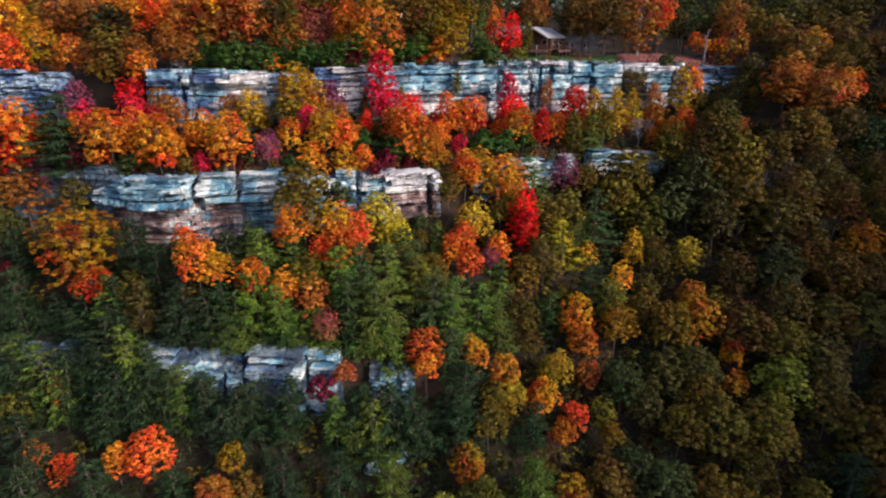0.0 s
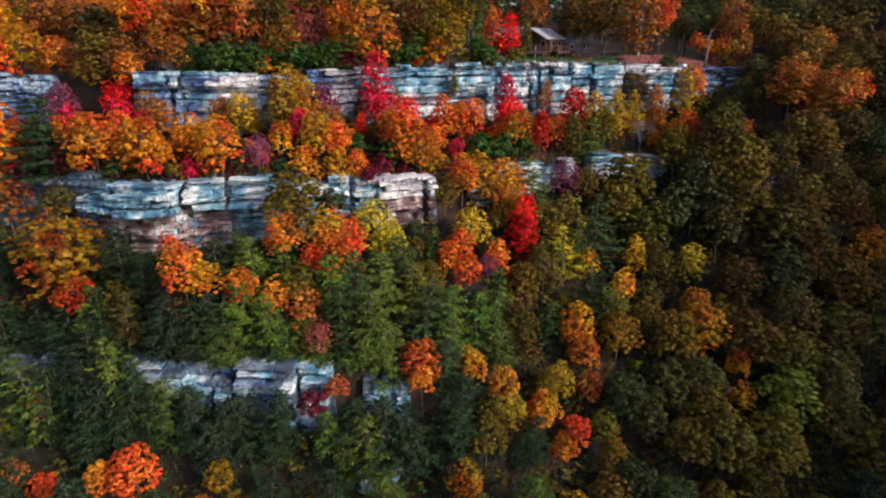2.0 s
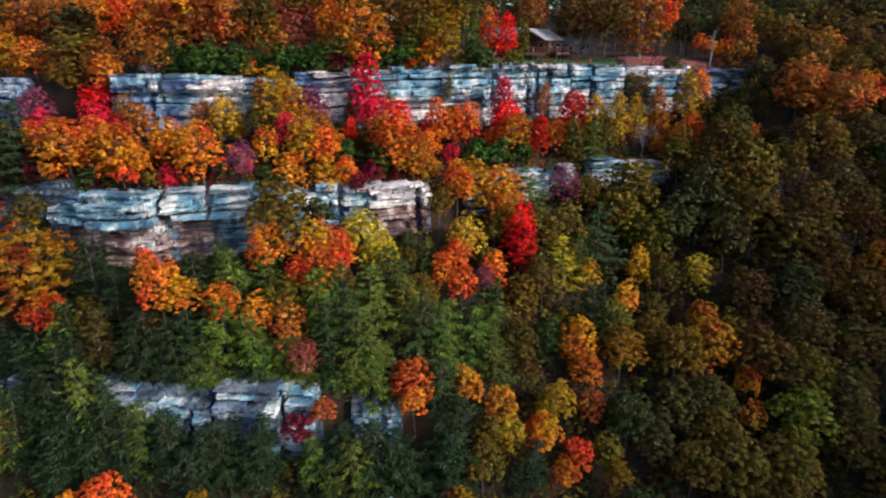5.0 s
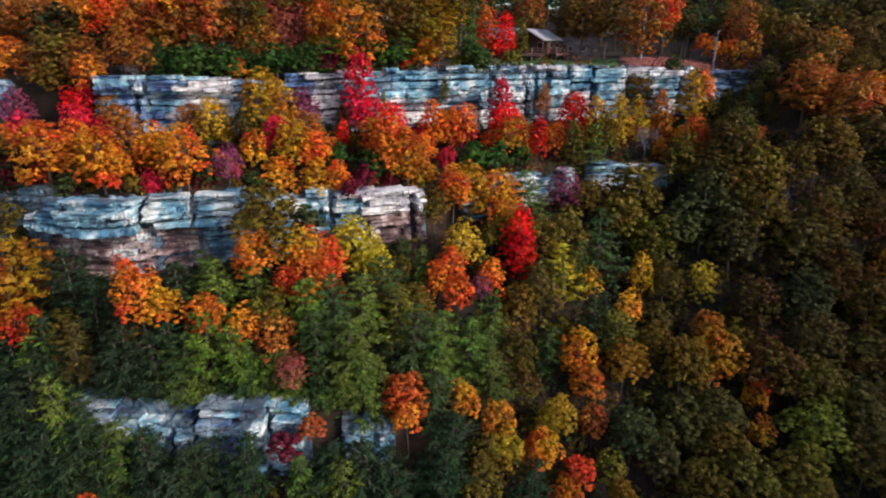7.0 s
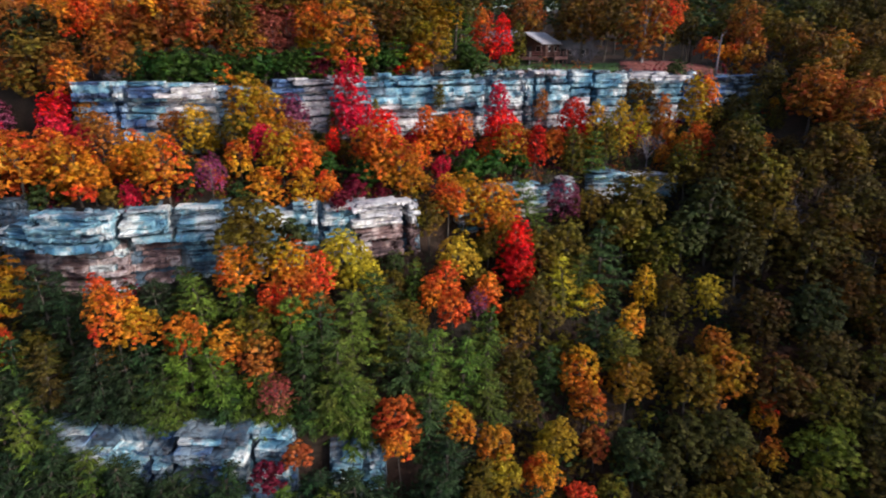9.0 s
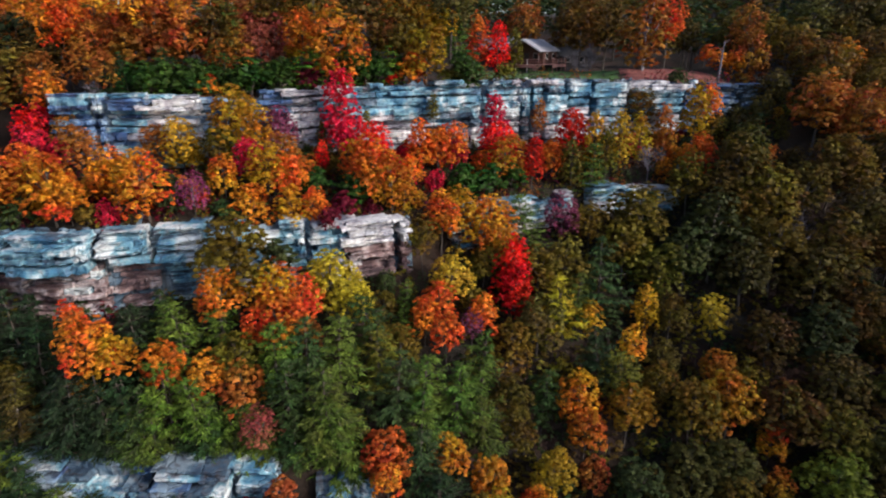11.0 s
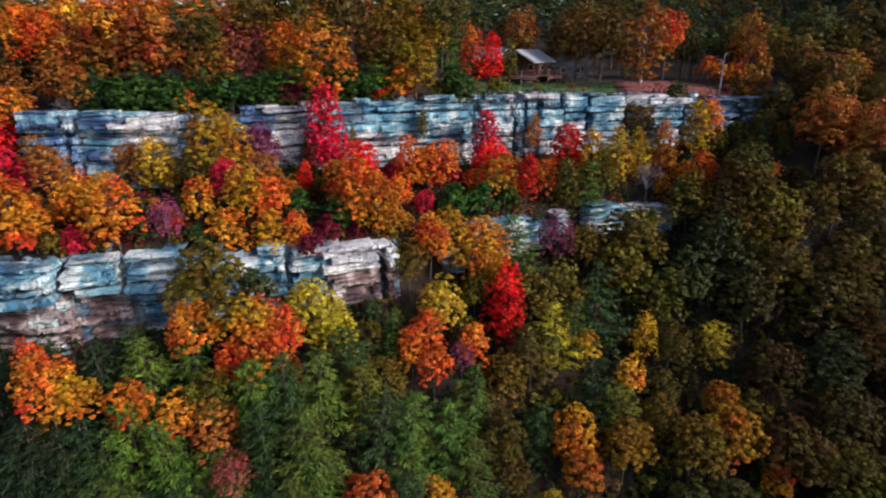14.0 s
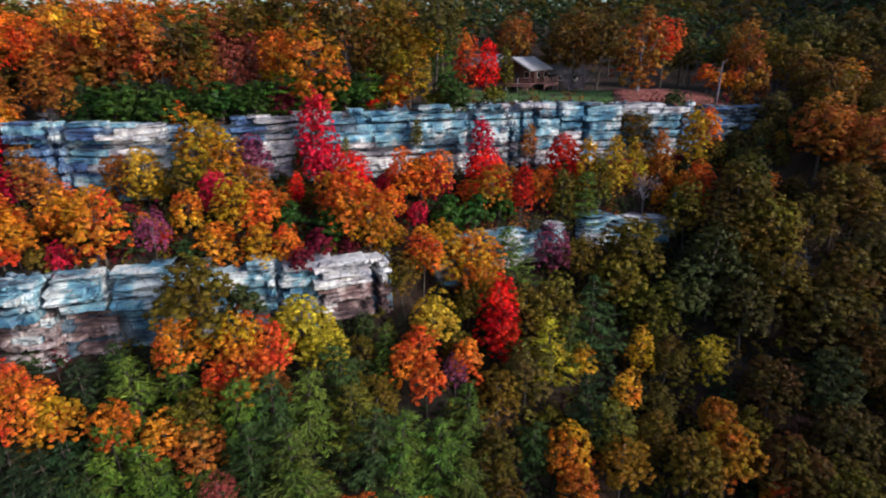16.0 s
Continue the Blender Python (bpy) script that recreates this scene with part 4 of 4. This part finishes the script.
for x in np.arange(-84, 92, 2.1):
    for y in np.arange(44, along(RIM2, x) - 1.0, 2.1):
        a, b = x + rng.uniform(-1.1, 1.1), y + rng.uniform(-1.1, 1.1)
        r3 = along(RIM3, a)
        if r3 - 2.4 < b < r3 + 1.5 and along(TOP3, a) - along(BOT3, a) > 4:
            continue
        w = rng.uniform(2.2, 3.8)
        if crowded(a, b, w, 0.11) or a < -4 and b < r3 - 2 and rng.uniform() < 0.05:
            continue
        tint = rng.choice(["pine", "pine", "deep", "olive"] if a < 6 + rng.uniform(-6, 6) else ["deep", "olive", "umber"])
        low[tint].append((a, b, w, w * 0.42))
for x in np.arange(-64, -4, 0.6):                        # scrub on the brow of the lower cliff
    a = x + rng.uniform(-0.4, 0.4)
    w = rng.uniform(1.4, 3.0)
    low[str(rng.choice(["deep", "pine", "pine"]))].append((a, along(RIM3, a) + rng.uniform(1.45, 3.2), w, w * 0.4))
bulk("young_pines", "thicket of young dark green pines between the trees", "pine", low["pine"], FIR, NEEDLE, "undergrowth")
bulk("green_undergrowth", "deep green undergrowth between the trees", "deep", low["deep"], LOW, LEAF, "undergrowth")
bulk("olive_undergrowth", "olive-green undergrowth between the trees", "olive", low["olive"], LOW, LEAF, "undergrowth")
bulk("brown_undergrowth", "brownish undergrowth between the trees", "umber", low["umber"], LOW, LEAF, "undergrowth")

ledge = {"maroon": [], "deep": [], "rust": [], "olive": []}
for x in np.arange(-84, 60, 1.5):
    for y in np.arange(along(RIM2, x) + 1.6, along(RIM1, x) - 0.6, 1.5):
        a, b = x + rng.uniform(-0.8, 0.8), y + rng.uniform(-0.8, 0.8)
        w = rng.uniform(1.3, 2.4)
        if not crowded(a, b, w, 0.1):
            ledge[str(rng.choice(["maroon", "deep", "deep", "rust", "olive"]))].append((a, b, w, w * 0.4))
bulk("maroon_ledge_growth", "low maroon bushes on the rock ledge", "maroon", ledge["maroon"], LOW, LEAF, "undergrowth")
bulk("green_ledge_growth", "low deep green bushes on the rock ledge", "deep", ledge["deep"], LOW, LEAF, "undergrowth")
bulk("rusty_ledge_growth", "low rust-brown bushes on the rock ledge", "rust", ledge["rust"], LOW, LEAF, "undergrowth")
bulk("olive_ledge_growth", "low olive-green bushes on the rock ledge", "olive", ledge["olive"], LOW, LEAF, "undergrowth")

spots = []
for x in np.arange(-230, 250, 7.5):
    for y in np.arange(0, 110, 8.0):
        a = x + rng.uniform(-3.5, 3.5)
        b = along(RIM1, a) + 27 + y + rng.uniform(-3.5, 3.5)
        if abs(a) < 0.95 * b + 12 and not (12 < a < 42 and b < 148):
            spots.append((a, b))
# woods on both flanks; the eastern ones top the added hill and block sun
for x in list(np.arange(-170, -94, 8)) + list(np.arange(104, 200, 9)):
    for y in np.arange(-40 if x > 0 else 40, along(RIM1, x) + 34, 9):
        spots.append((x + rng.uniform(-3, 3), y + rng.uniform(-3, 3)))
rng.shuffle(spots)
west = [s for s in spots if s[0] < rng.uniform(-30, 10)]
east = [s for s in spots if tuple(s) not in {tuple(q) for q in west}]
k = len(west) // 3
far_wood("rusty_woods", "distant hillside woods with rust-orange leaves", "rust", west[:k])
far_wood("olive_woods", "distant hillside woods with olive leaves", "olive", west[k:2 * k] + east[: len(east) // 4])
far_wood("orange_woods", "distant hillside woods with orange leaves", "orange", west[2 * k:])
far_wood("brown_woods", "distant hillside woods with brownish olive leaves", "umber", east[len(east) // 4: len(east) * 5 // 8])
far_wood("green_woods", "distant hillside woods with dark green leaves", "deep", east[len(east) * 5 // 8:])

# ---- cliffs: courses of broken sandstone blocks ----
def block_mesh(mat):
    """A rough block one wide, one deep and one high, open at the back."""
    nx, nz = 5, 2
    grid = {}
    verts, faces = [], []

    def corner(i, j, k):
        if (i, j, k) not in grid:
            p = np.array([i / nx - 0.5, j - 0.5, k / nz - 0.5])
            ends = (i in (0, nx)) + (k in (0, nz)) + (j == 0)
            p = p * (1 - (0, 0, 0.025, 0.06)[ends])
            p += rng.normal(size=3) * np.array([0.022, 0.05, 0.055])
            grid[(i, j, k)] = len(verts)
            verts.append(p)
        return grid[(i, j, k)]

    for i in range(nx):
        for k in range(nz):
            faces.append((corner(i, 0, k), corner(i + 1, 0, k), corner(i + 1, 0, k + 1), corner(i, 0, k + 1)))
        faces.append((corner(i, 0, nz), corner(i + 1, 0, nz), corner(i + 1, 1, nz), corner(i, 1, nz)))
        faces.append((corner(i, 1, 0), corner(i + 1, 1, 0), corner(i + 1, 0, 0), corner(i, 0, 0)))
    for k in range(nz):
        faces.append((corner(0, 1, k), corner(0, 0, k), corner(0, 0, k + 1), corner(0, 1, k + 1)))
        faces.append((corner(nx, 0, k), corner(nx, 1, k), corner(nx, 1, k + 1), corner(nx, 0, k + 1)))
    return mesh_of("rock_block", verts, faces, mat)


BLOCKS = {m.name: [block_mesh(m) for _ in range(14)] for m in (ROCK, CHALK_ROCK, BLUE_ROCK, RUST_ROCK, SHADE_ROCK)}


def cliff(label, west, east, rim, top, foot, rocks, jut=lambda u, v: 0.0, rough=0.8, ragged=1.0):
    """A wall of rock along a rim from west to east. rocks(u, v): the stone at the share u of the length and v of the height;
    jut(u, v): metres by which it stands out there."""
    root = new("cliff")
    mid = (west + east) / 2
    root.matrix_basis = pose(mid, along(rim, mid), along(foot, mid))
    inverse = root.matrix_basis.inverted()
    tagged(root, label, "cliff")
    levels, v = [], 0.0
    while v < 1:                                       # the beds run level through the whole wall
        thin = rng.uniform() < 0.3
        h = rng.uniform(0.025, 0.045) if thin else rng.choice([rng.uniform(0.035, 0.07), rng.uniform(0.06, 0.11)])
        levels.append((v, min(1.0, v + h), rng.uniform(-0.4, 0.4) - (1.1 if thin else 0)))
        v += h
    clefts = [west + (east - west) * q for q in np.sort(rng.uniform(0.05, 0.95, max(1, int((east - west) / 7))))]
    seed = rng.uniform(0, 100)
    for m in np.arange(west, east, 2.5):               # the solid wall behind the loose beds, coloured dark for the shade in the gaps
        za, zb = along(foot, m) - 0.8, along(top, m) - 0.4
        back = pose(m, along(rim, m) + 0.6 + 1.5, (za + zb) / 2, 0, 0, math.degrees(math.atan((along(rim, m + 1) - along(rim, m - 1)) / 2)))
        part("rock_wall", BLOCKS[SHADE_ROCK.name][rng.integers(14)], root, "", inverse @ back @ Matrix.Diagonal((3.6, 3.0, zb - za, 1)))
    for low, high, shove in levels:
        a = west + rng.uniform(-1.5, 0)
        while a < east:
            w = rng.uniform(1.3, 3.6) * (1 + 6 * (high - low))
            w = max(min(w, east - a + rng.uniform(0, 0.9)), 0.6)
            for q in clefts:
                if a < q < a + w:
                    w = max(q - a, 0.5)
            m = a + w / 2
            u = (m - west) / (east - west)
            a += w + (rng.uniform(0.5, 1.4) if any(abs(a + w - q) < 0.01 for q in clefts) else 0)
            z0, z1 = along(foot, m) - 0.8, along(top, m) + 0.35
            wave = noise.noise(Vector((m * 0.16, seed, 0))) * 1.5 * rough
            lost = max(0, noise.noise(Vector((m * 0.3, seed, 5)))) * 2.4 * ragged
            za, zb = z0 + (z1 - z0) * low, z0 + (z1 - z0) * high
            sag = noise.noise(Vector((m * 0.1, seed, 9))) * 0.35
            if zb > z1 - lost + 0.1:
                continue
            v = (low + high) / 2
            slope = (along(rim, m + 1.5) - along(rim, m - 1.5)) / 3
            turn = math.degrees(math.atan(slope)) + rng.uniform(-5, 5)
            deep = 2.4
            stand = 0.75 + wave + shove + rng.uniform(-0.2, 0.2) + jut(u, v)
            if rng.uniform() < 0.03:
                stand -= 0.8
            data = BLOCKS[rocks(u, v).name][rng.integers(14)]
            turned = pose(m, along(rim, m) - stand + deep / 2, (za + zb) / 2 + sag, rng.uniform(-2, 2), rng.uniform(-2, 2), turn)
            part("rock_block", data, root, "", inverse @ turned @ Matrix.Diagonal((w / math.cos(radians(turn)) * 1.08, deep, (zb - za) * 1.02, 1)))


def grey(u, v):
    return ROCK if rng.uniform() < 0.9 else SHADE_ROCK


def banded(u, v):
    """Blue-grey beds over a broken white and pink base."""
    if v < 0.42 + 0.1 * math.sin(9 * u) or v > 0.86 and u > 0.55:
        return CHALK_ROCK if rng.uniform() < 0.85 else ROCK
    return ROCK if rng.uniform() < 0.88 else SHADE_ROCK


def buttress(u, v):
    """Blue beds, turning to white ones towards the east end."""
    if u > 0.62 and v > 0.3:
        return CHALK_ROCK if rng.uniform() < 0.75 else ROCK
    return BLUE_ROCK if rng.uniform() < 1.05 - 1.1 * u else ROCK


def mid_west(u, v):
    return (RUST_ROCK if v < 0.6 and u < 0.85 and rng.uniform() < 0.88 else ROCK)


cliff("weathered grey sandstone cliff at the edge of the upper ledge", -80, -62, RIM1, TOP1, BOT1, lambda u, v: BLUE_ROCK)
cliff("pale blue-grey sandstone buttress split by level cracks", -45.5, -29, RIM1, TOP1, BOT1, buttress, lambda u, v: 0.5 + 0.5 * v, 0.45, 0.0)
# besides the small setback, the recess's shade is put into the blue stone
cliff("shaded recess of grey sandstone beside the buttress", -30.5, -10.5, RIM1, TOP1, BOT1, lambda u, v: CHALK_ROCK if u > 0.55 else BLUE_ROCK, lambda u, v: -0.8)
cliff("long pale sandstone cliff under the lawn rim", -13, 23, RIM1, TOP1, BOT1, banded, lambda u, v: 0.4 * v, 1.0, 0.45)
cliff("pale sandstone cliff below the bare clearing", 22, 47, RIM1, TOP1, BOT1, banded, lambda u, v: 0.2, 1.2, 0.35)
# the shade on this end is put into its blue and dark stone
cliff("sandstone cliff end in painted shade fading into the wood", 46, 66, RIM1, TOP1, BOT1, lambda u, v: BLUE_ROCK if rng.uniform() < 0.6 - 0.6 * u else SHADE_ROCK)
# set back, with the recess's shade also put into the stone colour
cliff("recessed sandstone wall on the middle ledge, darkened for shade", -62, -46.5, RIM2, TOP2, BOT2, lambda u, v: SHADE_ROCK, lambda u, v: -1.6)
cliff("overhanging pale sandstone cliff with rust-brown undercut layers", -46.5, -24, RIM2, TOP2, BOT2, mid_west, lambda u, v: (2.2 if v > 0.6 else -0.2) + 0.3 * math.sin(6 * u), 0.6, 1.3)
cliff("pale sandstone wall on the middle ledge", -24, -7.5, RIM2, TOP2, BOT2, banded, lambda u, v: 0.0)
cliff("sandstone prow with a white cap over brown layers", -7.5, -1.6, RIM2, TOP2, BOT2, lambda u, v: CHALK_ROCK if v > 0.62 else RUST_ROCK, lambda u, v: 0.9 + (0.7 if v > 0.62 else 0) + 0.3 * u, 0.4, 0.3)
cliff("short pale sandstone outcrop among the trees", 6, 22, RIM2, TOP2, BOT2, banded, lambda u, v: 0.3)
OUTCROP = [41.7 - 0.09 * (x - 27) for x in XS]         # a level bench that sinks into the slope eastwards
cliff("short blue-grey sandstone outcrop among the trees", 26.5, 39.5, RIM2, OUTCROP, [z - 3.2 for z in OUTCROP], banded, lambda u, v: 0.3, 0.5, 0.3)
# west part of the lower cliff: its shade is all in the stone colour
cliff("lower sandstone cliff, darkened for shade, half hidden by pines", -60, -37, RIM3, TOP3, BOT3, lambda u, v: SHADE_ROCK, lambda u, v: 0.2 - 1.0 * v, 1.2, 1.6)
# here a share of darker blocks stands for the weaker light
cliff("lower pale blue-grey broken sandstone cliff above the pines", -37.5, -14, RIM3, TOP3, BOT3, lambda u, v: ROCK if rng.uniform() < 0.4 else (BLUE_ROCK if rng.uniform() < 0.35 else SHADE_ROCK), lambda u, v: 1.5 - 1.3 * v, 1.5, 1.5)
cliff("small broken sandstone outcrop below the pines", -8, -4.8, RIM3, TOP3, BOT3, grey, lambda u, v: 1.0 - 1.5 * v, 1.0, 1.4)


# ---- the clearing on the rim, the house and the loose things ----
def patch(name, label, mat, west, east, near, far, lift):
    """A piece of ground cover that follows the land, with a ragged edge."""
    verts, faces, index = [], [], {}
    nx, ny = int((east - west) / 0.8), 22
    for i in range(nx + 1):
        x = west + (east - west) * i / nx
        for j in range(ny + 1):
            r = along(RIM1, x)
            y = r + near + (far - near) * j / ny
            index[(i, j)] = len(verts)
            verts.append((x, y, land(x, y) + lift))
    for i in range(nx):
        for j in range(ny):
            u, v = (i + 0.5) / nx, (j + 0.5) / ny
            edge = min(u, 1 - u) * (east - west) / 4, min(v, 1 - v) * (far - near) / 2
            if min(edge) + 0.5 * noise.noise(Vector((i * 0.35, j * 0.35, west))) > 0.1:
                faces.append((index[(i, j)], index[(i + 1, j)], index[(i + 1, j + 1)], index[(i, j + 1)]))
    tagged(new(name, mesh_of(name, verts, faces, mat, True)), label, "ground", kind="structure")


patch("lawn", "strip of mown green grass before the cabin", GRASS, 6, 36, 3.0, 21, 0.07)
patch("leaf_litter_clearing", "bare clearing covered with red-brown fallen leaves", LITTER, 36, 56, 1.4, 12, 0.12)


def box(w, d, h, bevel=0.03):
    bm = bmesh.new()
    bmesh.ops.create_cube(bm, size=1.0)
    bmesh.ops.scale(bm, vec=(w, d, h), verts=bm.verts)
    if bevel:
        bmesh.ops.bevel(bm, geom=bm.edges[:], offset=bevel, segments=1, affect="EDGES")
    return bm


def piece(name, bm, mat, parent, m, label=""):
    me = bpy.data.meshes.new(name)
    bm.to_mesh(me)
    bm.free()
    me.materials.append(mat)
    return part(name, me, parent, label, m)


def gable_wall(w, eave, ridge, thick):
    bm = bmesh.new()
    outline = [(-w / 2, 0), (w / 2, 0), (w / 2, eave), (0, ridge), (-w / 2, eave)]
    vs = [bm.verts.new((x, -thick / 2, z)) for x, z in outline]
    face = bm.faces.new(vs)
    out = bmesh.ops.extrude_face_region(bm, geom=[face])
    bmesh.ops.translate(bm, vec=(0, thick, 0), verts=[v for v in out["geom"] if isinstance(v, bmesh.types.BMVert)])
    bmesh.ops.recalc_face_normals(bm, faces=bm.faces)
    return bm


def house(label, x, y, turn, w, l, floor, eave, ridge, walls, porch, roofing):
    """A gabled house; its gable end looks along -y before it is turned. Floor, eave and ridge: heights over the ground."""
    root = new("cabin")
    root.matrix_basis = pose(x, y, land(x, y), 0, 0, turn)
    tagged(root, label, "house")
    piece("foundation", box(w - 0.3, l - 0.3, floor + 0.9), DARK_BOARDS, root, pose(0, 0, (floor - 0.9) / 2))
    for end in (-1, 1):
        piece("gable_wall", gable_wall(w, eave - floor, ridge - floor, 0.18), walls, root, pose(0, end * (l / 2 - 0.09), floor))
        piece("side_wall", box(0.18, l - 0.38, eave - floor), walls, root, pose(end * (w / 2 - 0.09), 0, (eave + floor) / 2))
    rise, run = ridge - eave, w / 2
    tilt = math.degrees(math.atan2(rise, run))
    span = math.hypot(rise, run) + 0.7
    front = 2.6 if porch else 0.65                       # how far the roof reaches out over the gable end
    long, shift = l + front + 0.65, (0.65 - front) / 2
    for side in (-1, 1):
        mid = Matrix.Translation((side * (run / 2 + 0.22), shift, (eave + ridge) / 2 - 0.02)) @ pose(0, 0, 0, 0, side * tilt, 0)
        slab = piece("roof_slope", box(span, long, 0.12), roofing, root, mid)
        for k in range(9):
            part_m = pose(-span / 2 + span * (k + 0.5) / 9, 0, 0.075)
            piece("shingle_course", box(span / 9 - 0.03, long - 0.04, 0.03, 0), roofing, slab, part_m)
        piece("barge_board", box(span, 0.06, 0.24), WHITE, root, mid @ pose(0, -long / 2, -0.06), "pale barge board")
    for k, wx in enumerate((-w * 0.28, w * 0.28)):
        pane = piece("window", box(1.2, 0.06, 1.2), WHITE, root, pose(wx, -l / 2 - 0.02, floor + 1.5), "pale window frame")
        piece("pane", box(1.0, 0.04, 1.0, 0), GLASS, pane, pose(0, -0.025, 0), "dark glass")
    door = piece("door", box(0.95, 0.07, 2.05), DARK_BOARDS, root, pose(0, -l / 2 - 0.03, floor + 1.03), "dark door")
    piece("door_handle", box(0.05, 0.08, 0.14, 0), WHITE, door, pose(0.36, -0.06, 0))
    for wy in (-l * 0.25, l * 0.2):
        pane = piece("window", box(0.06, 1.3, 1.1), WHITE, root, pose(w / 2 + 0.02, wy, floor + 1.5), "pale window frame")
        piece("pane", box(0.04, 1.1, 0.9, 0), GLASS, pane, pose(0.025, 0, 0), "dark glass")
    if porch:
        deep = 2.4
        for k in range(12):
            piece("deck_board", box(w + 1.2, deep / 12 - 0.02, 0.06, 0), PINK_BOARDS, root, pose(0, -l / 2 - deep * (k + 0.5) / 12, floor))
        for px in (-w / 2 + 0.1, -w / 6, w / 6, w / 2 - 0.1):
            piece("porch_post", box(0.16, 0.16, eave + 0.5 if abs(px) > w / 3 else floor + 1.4), WHITE if abs(px) < w / 3 else LOGS, root, pose(px, -l / 2 - deep + 0.1, (eave + 0.5 if abs(px) > w / 3 else floor + 1.4) / 2 - 0.4))
        for z in (0.5, 0.95):
            piece("rail", box(w + 1.1, 0.08, 0.1), PINK_BOARDS, root, pose(0, -l / 2 - deep + 0.1, floor + z), "faded red rail")
        piece("skirting", box(w + 1.1, 0.08, 0.5), PINK_BOARDS, root, pose(0, -l / 2 - deep + 0.05, floor - 0.3))
        for k in range(8):                                # the deck goes on along the sunny side
            piece("deck_board", box(0.22, l, 0.06, 0), PINK_BOARDS, root, pose(w / 2 + 0.15 + 0.24 * k, 0, floor))
        for k in range(4):
            piece("porch_post", box(0.14, 0.14, floor + 1.4), PINK_BOARDS, root, pose(w / 2 + 1.9, -l / 2 + 0.1 + (l - 0.2) * k / 3, floor / 2 + 0.3))
        for z in (0.5, 0.95):
            piece("rail", box(0.08, l, 0.1), PINK_BOARDS, root, pose(w / 2 + 1.9, 0, floor + z), "faded red rail")
        piece("skirting", box(0.08, l, 0.5), PINK_BOARDS, root, pose(w / 2 + 1.95, 0, floor - 0.3))
        for k in range(5):
            piece("step", box(1.4, 0.32, 0.06, 0), PINK_BOARDS, root, pose(w / 2 - 0.4, -l / 2 - deep - 0.2 - 0.3 * k, floor - 0.2 * (k + 1)))
    return root


house("brown timber cabin with a pale roof and a reddish porch", 22.4, 136.2, -32, 6.8, 7.2, 1.1, 3.6, 5.5, LOGS, True, ROOFING)
house("grey timber outbuilding with a pale roof behind the trees", 16.0, 140.8, 35, 5.5, 7.5, 0.4, 3.2, 5.2, DARK_BOARDS, False, ROOFING)
house("dark weathered timber annex beside the cabin", 30.5, 140, -80, 4.6, 6.5, 0.3, 2.6, 3.9, DARK_BOARDS, False, DARK_ROOFING)


def snag(x, y, high, lean):
    pts = [(0, 0, -0.4), (0.1, 0, high * 0.4), (0.05 + lean * 0.5, 0.1, high * 0.75), (lean, 0.15, high)]
    pieces = [tube(pts, [0.26, 0.18, 0.11, 0.04], 8)]
    for _ in range(7):
        z = rng.uniform(0.45, 0.95) * high
        q = rng.uniform(0, 6.28)
        r = rng.uniform(0.5, 1.4)
        pieces.append(tube([(0.1, 0, z), (r * math.cos(q), r * math.sin(q), z + r * 0.7)], [0.06, 0.015], 4))
    v, f = joined(pieces)
    ob = new("dead_tree", mesh_of("dead_tree", v, f, PALE_BARK, True))
    ob.matrix_basis = pose(x, y, land(x, y))
    tagged(ob, "grey dead tree trunk with broken branch stubs", "tree")


snag(53.5, 123.5, 7.0, 0.3)
snag(-24, 112, 9.0, -0.3)


def boulder(x, y, size, stone=ROCK, flat=0.8):
    bm = bmesh.new()
    bmesh.ops.create_icosphere(bm, subdivisions=2, radius=0.5)
    for v in bm.verts:
        v.co *= 1 + 0.35 * noise.noise(v.co * 2.3 + Vector((x, y, 0)))
        v.co.z = max(v.co.z, -0.28)
    ob = piece("boulder", bm, stone, None, Matrix.LocRotScale((x, y, land(x, y) + 0.22 * flat * size), Euler((0, 0, x)), (size * 1.25, size, size * flat)))
    tagged(ob, "pale blue-grey sandstone boulder among the trees", "boulder", "boulders on the slope")


for x, y, size in ((42, 107, 2.2), (44, 106.5, 1.4), (30, 69, 2.4), (48, 121, 1.6), (-6, 60, 2.5), (-9, 59, 2.0)):
    boulder(x, y, size)
for k in range(16):                                     # pale stones along the edge of the lawn
    x = 9 + 1.75 * k + rng.uniform(-0.6, 0.6)
    boulder(x, along(RIM1, x) + rng.uniform(1.6, 3.2), rng.uniform(0.6, 1.2), CHALK_ROCK, 0.5)
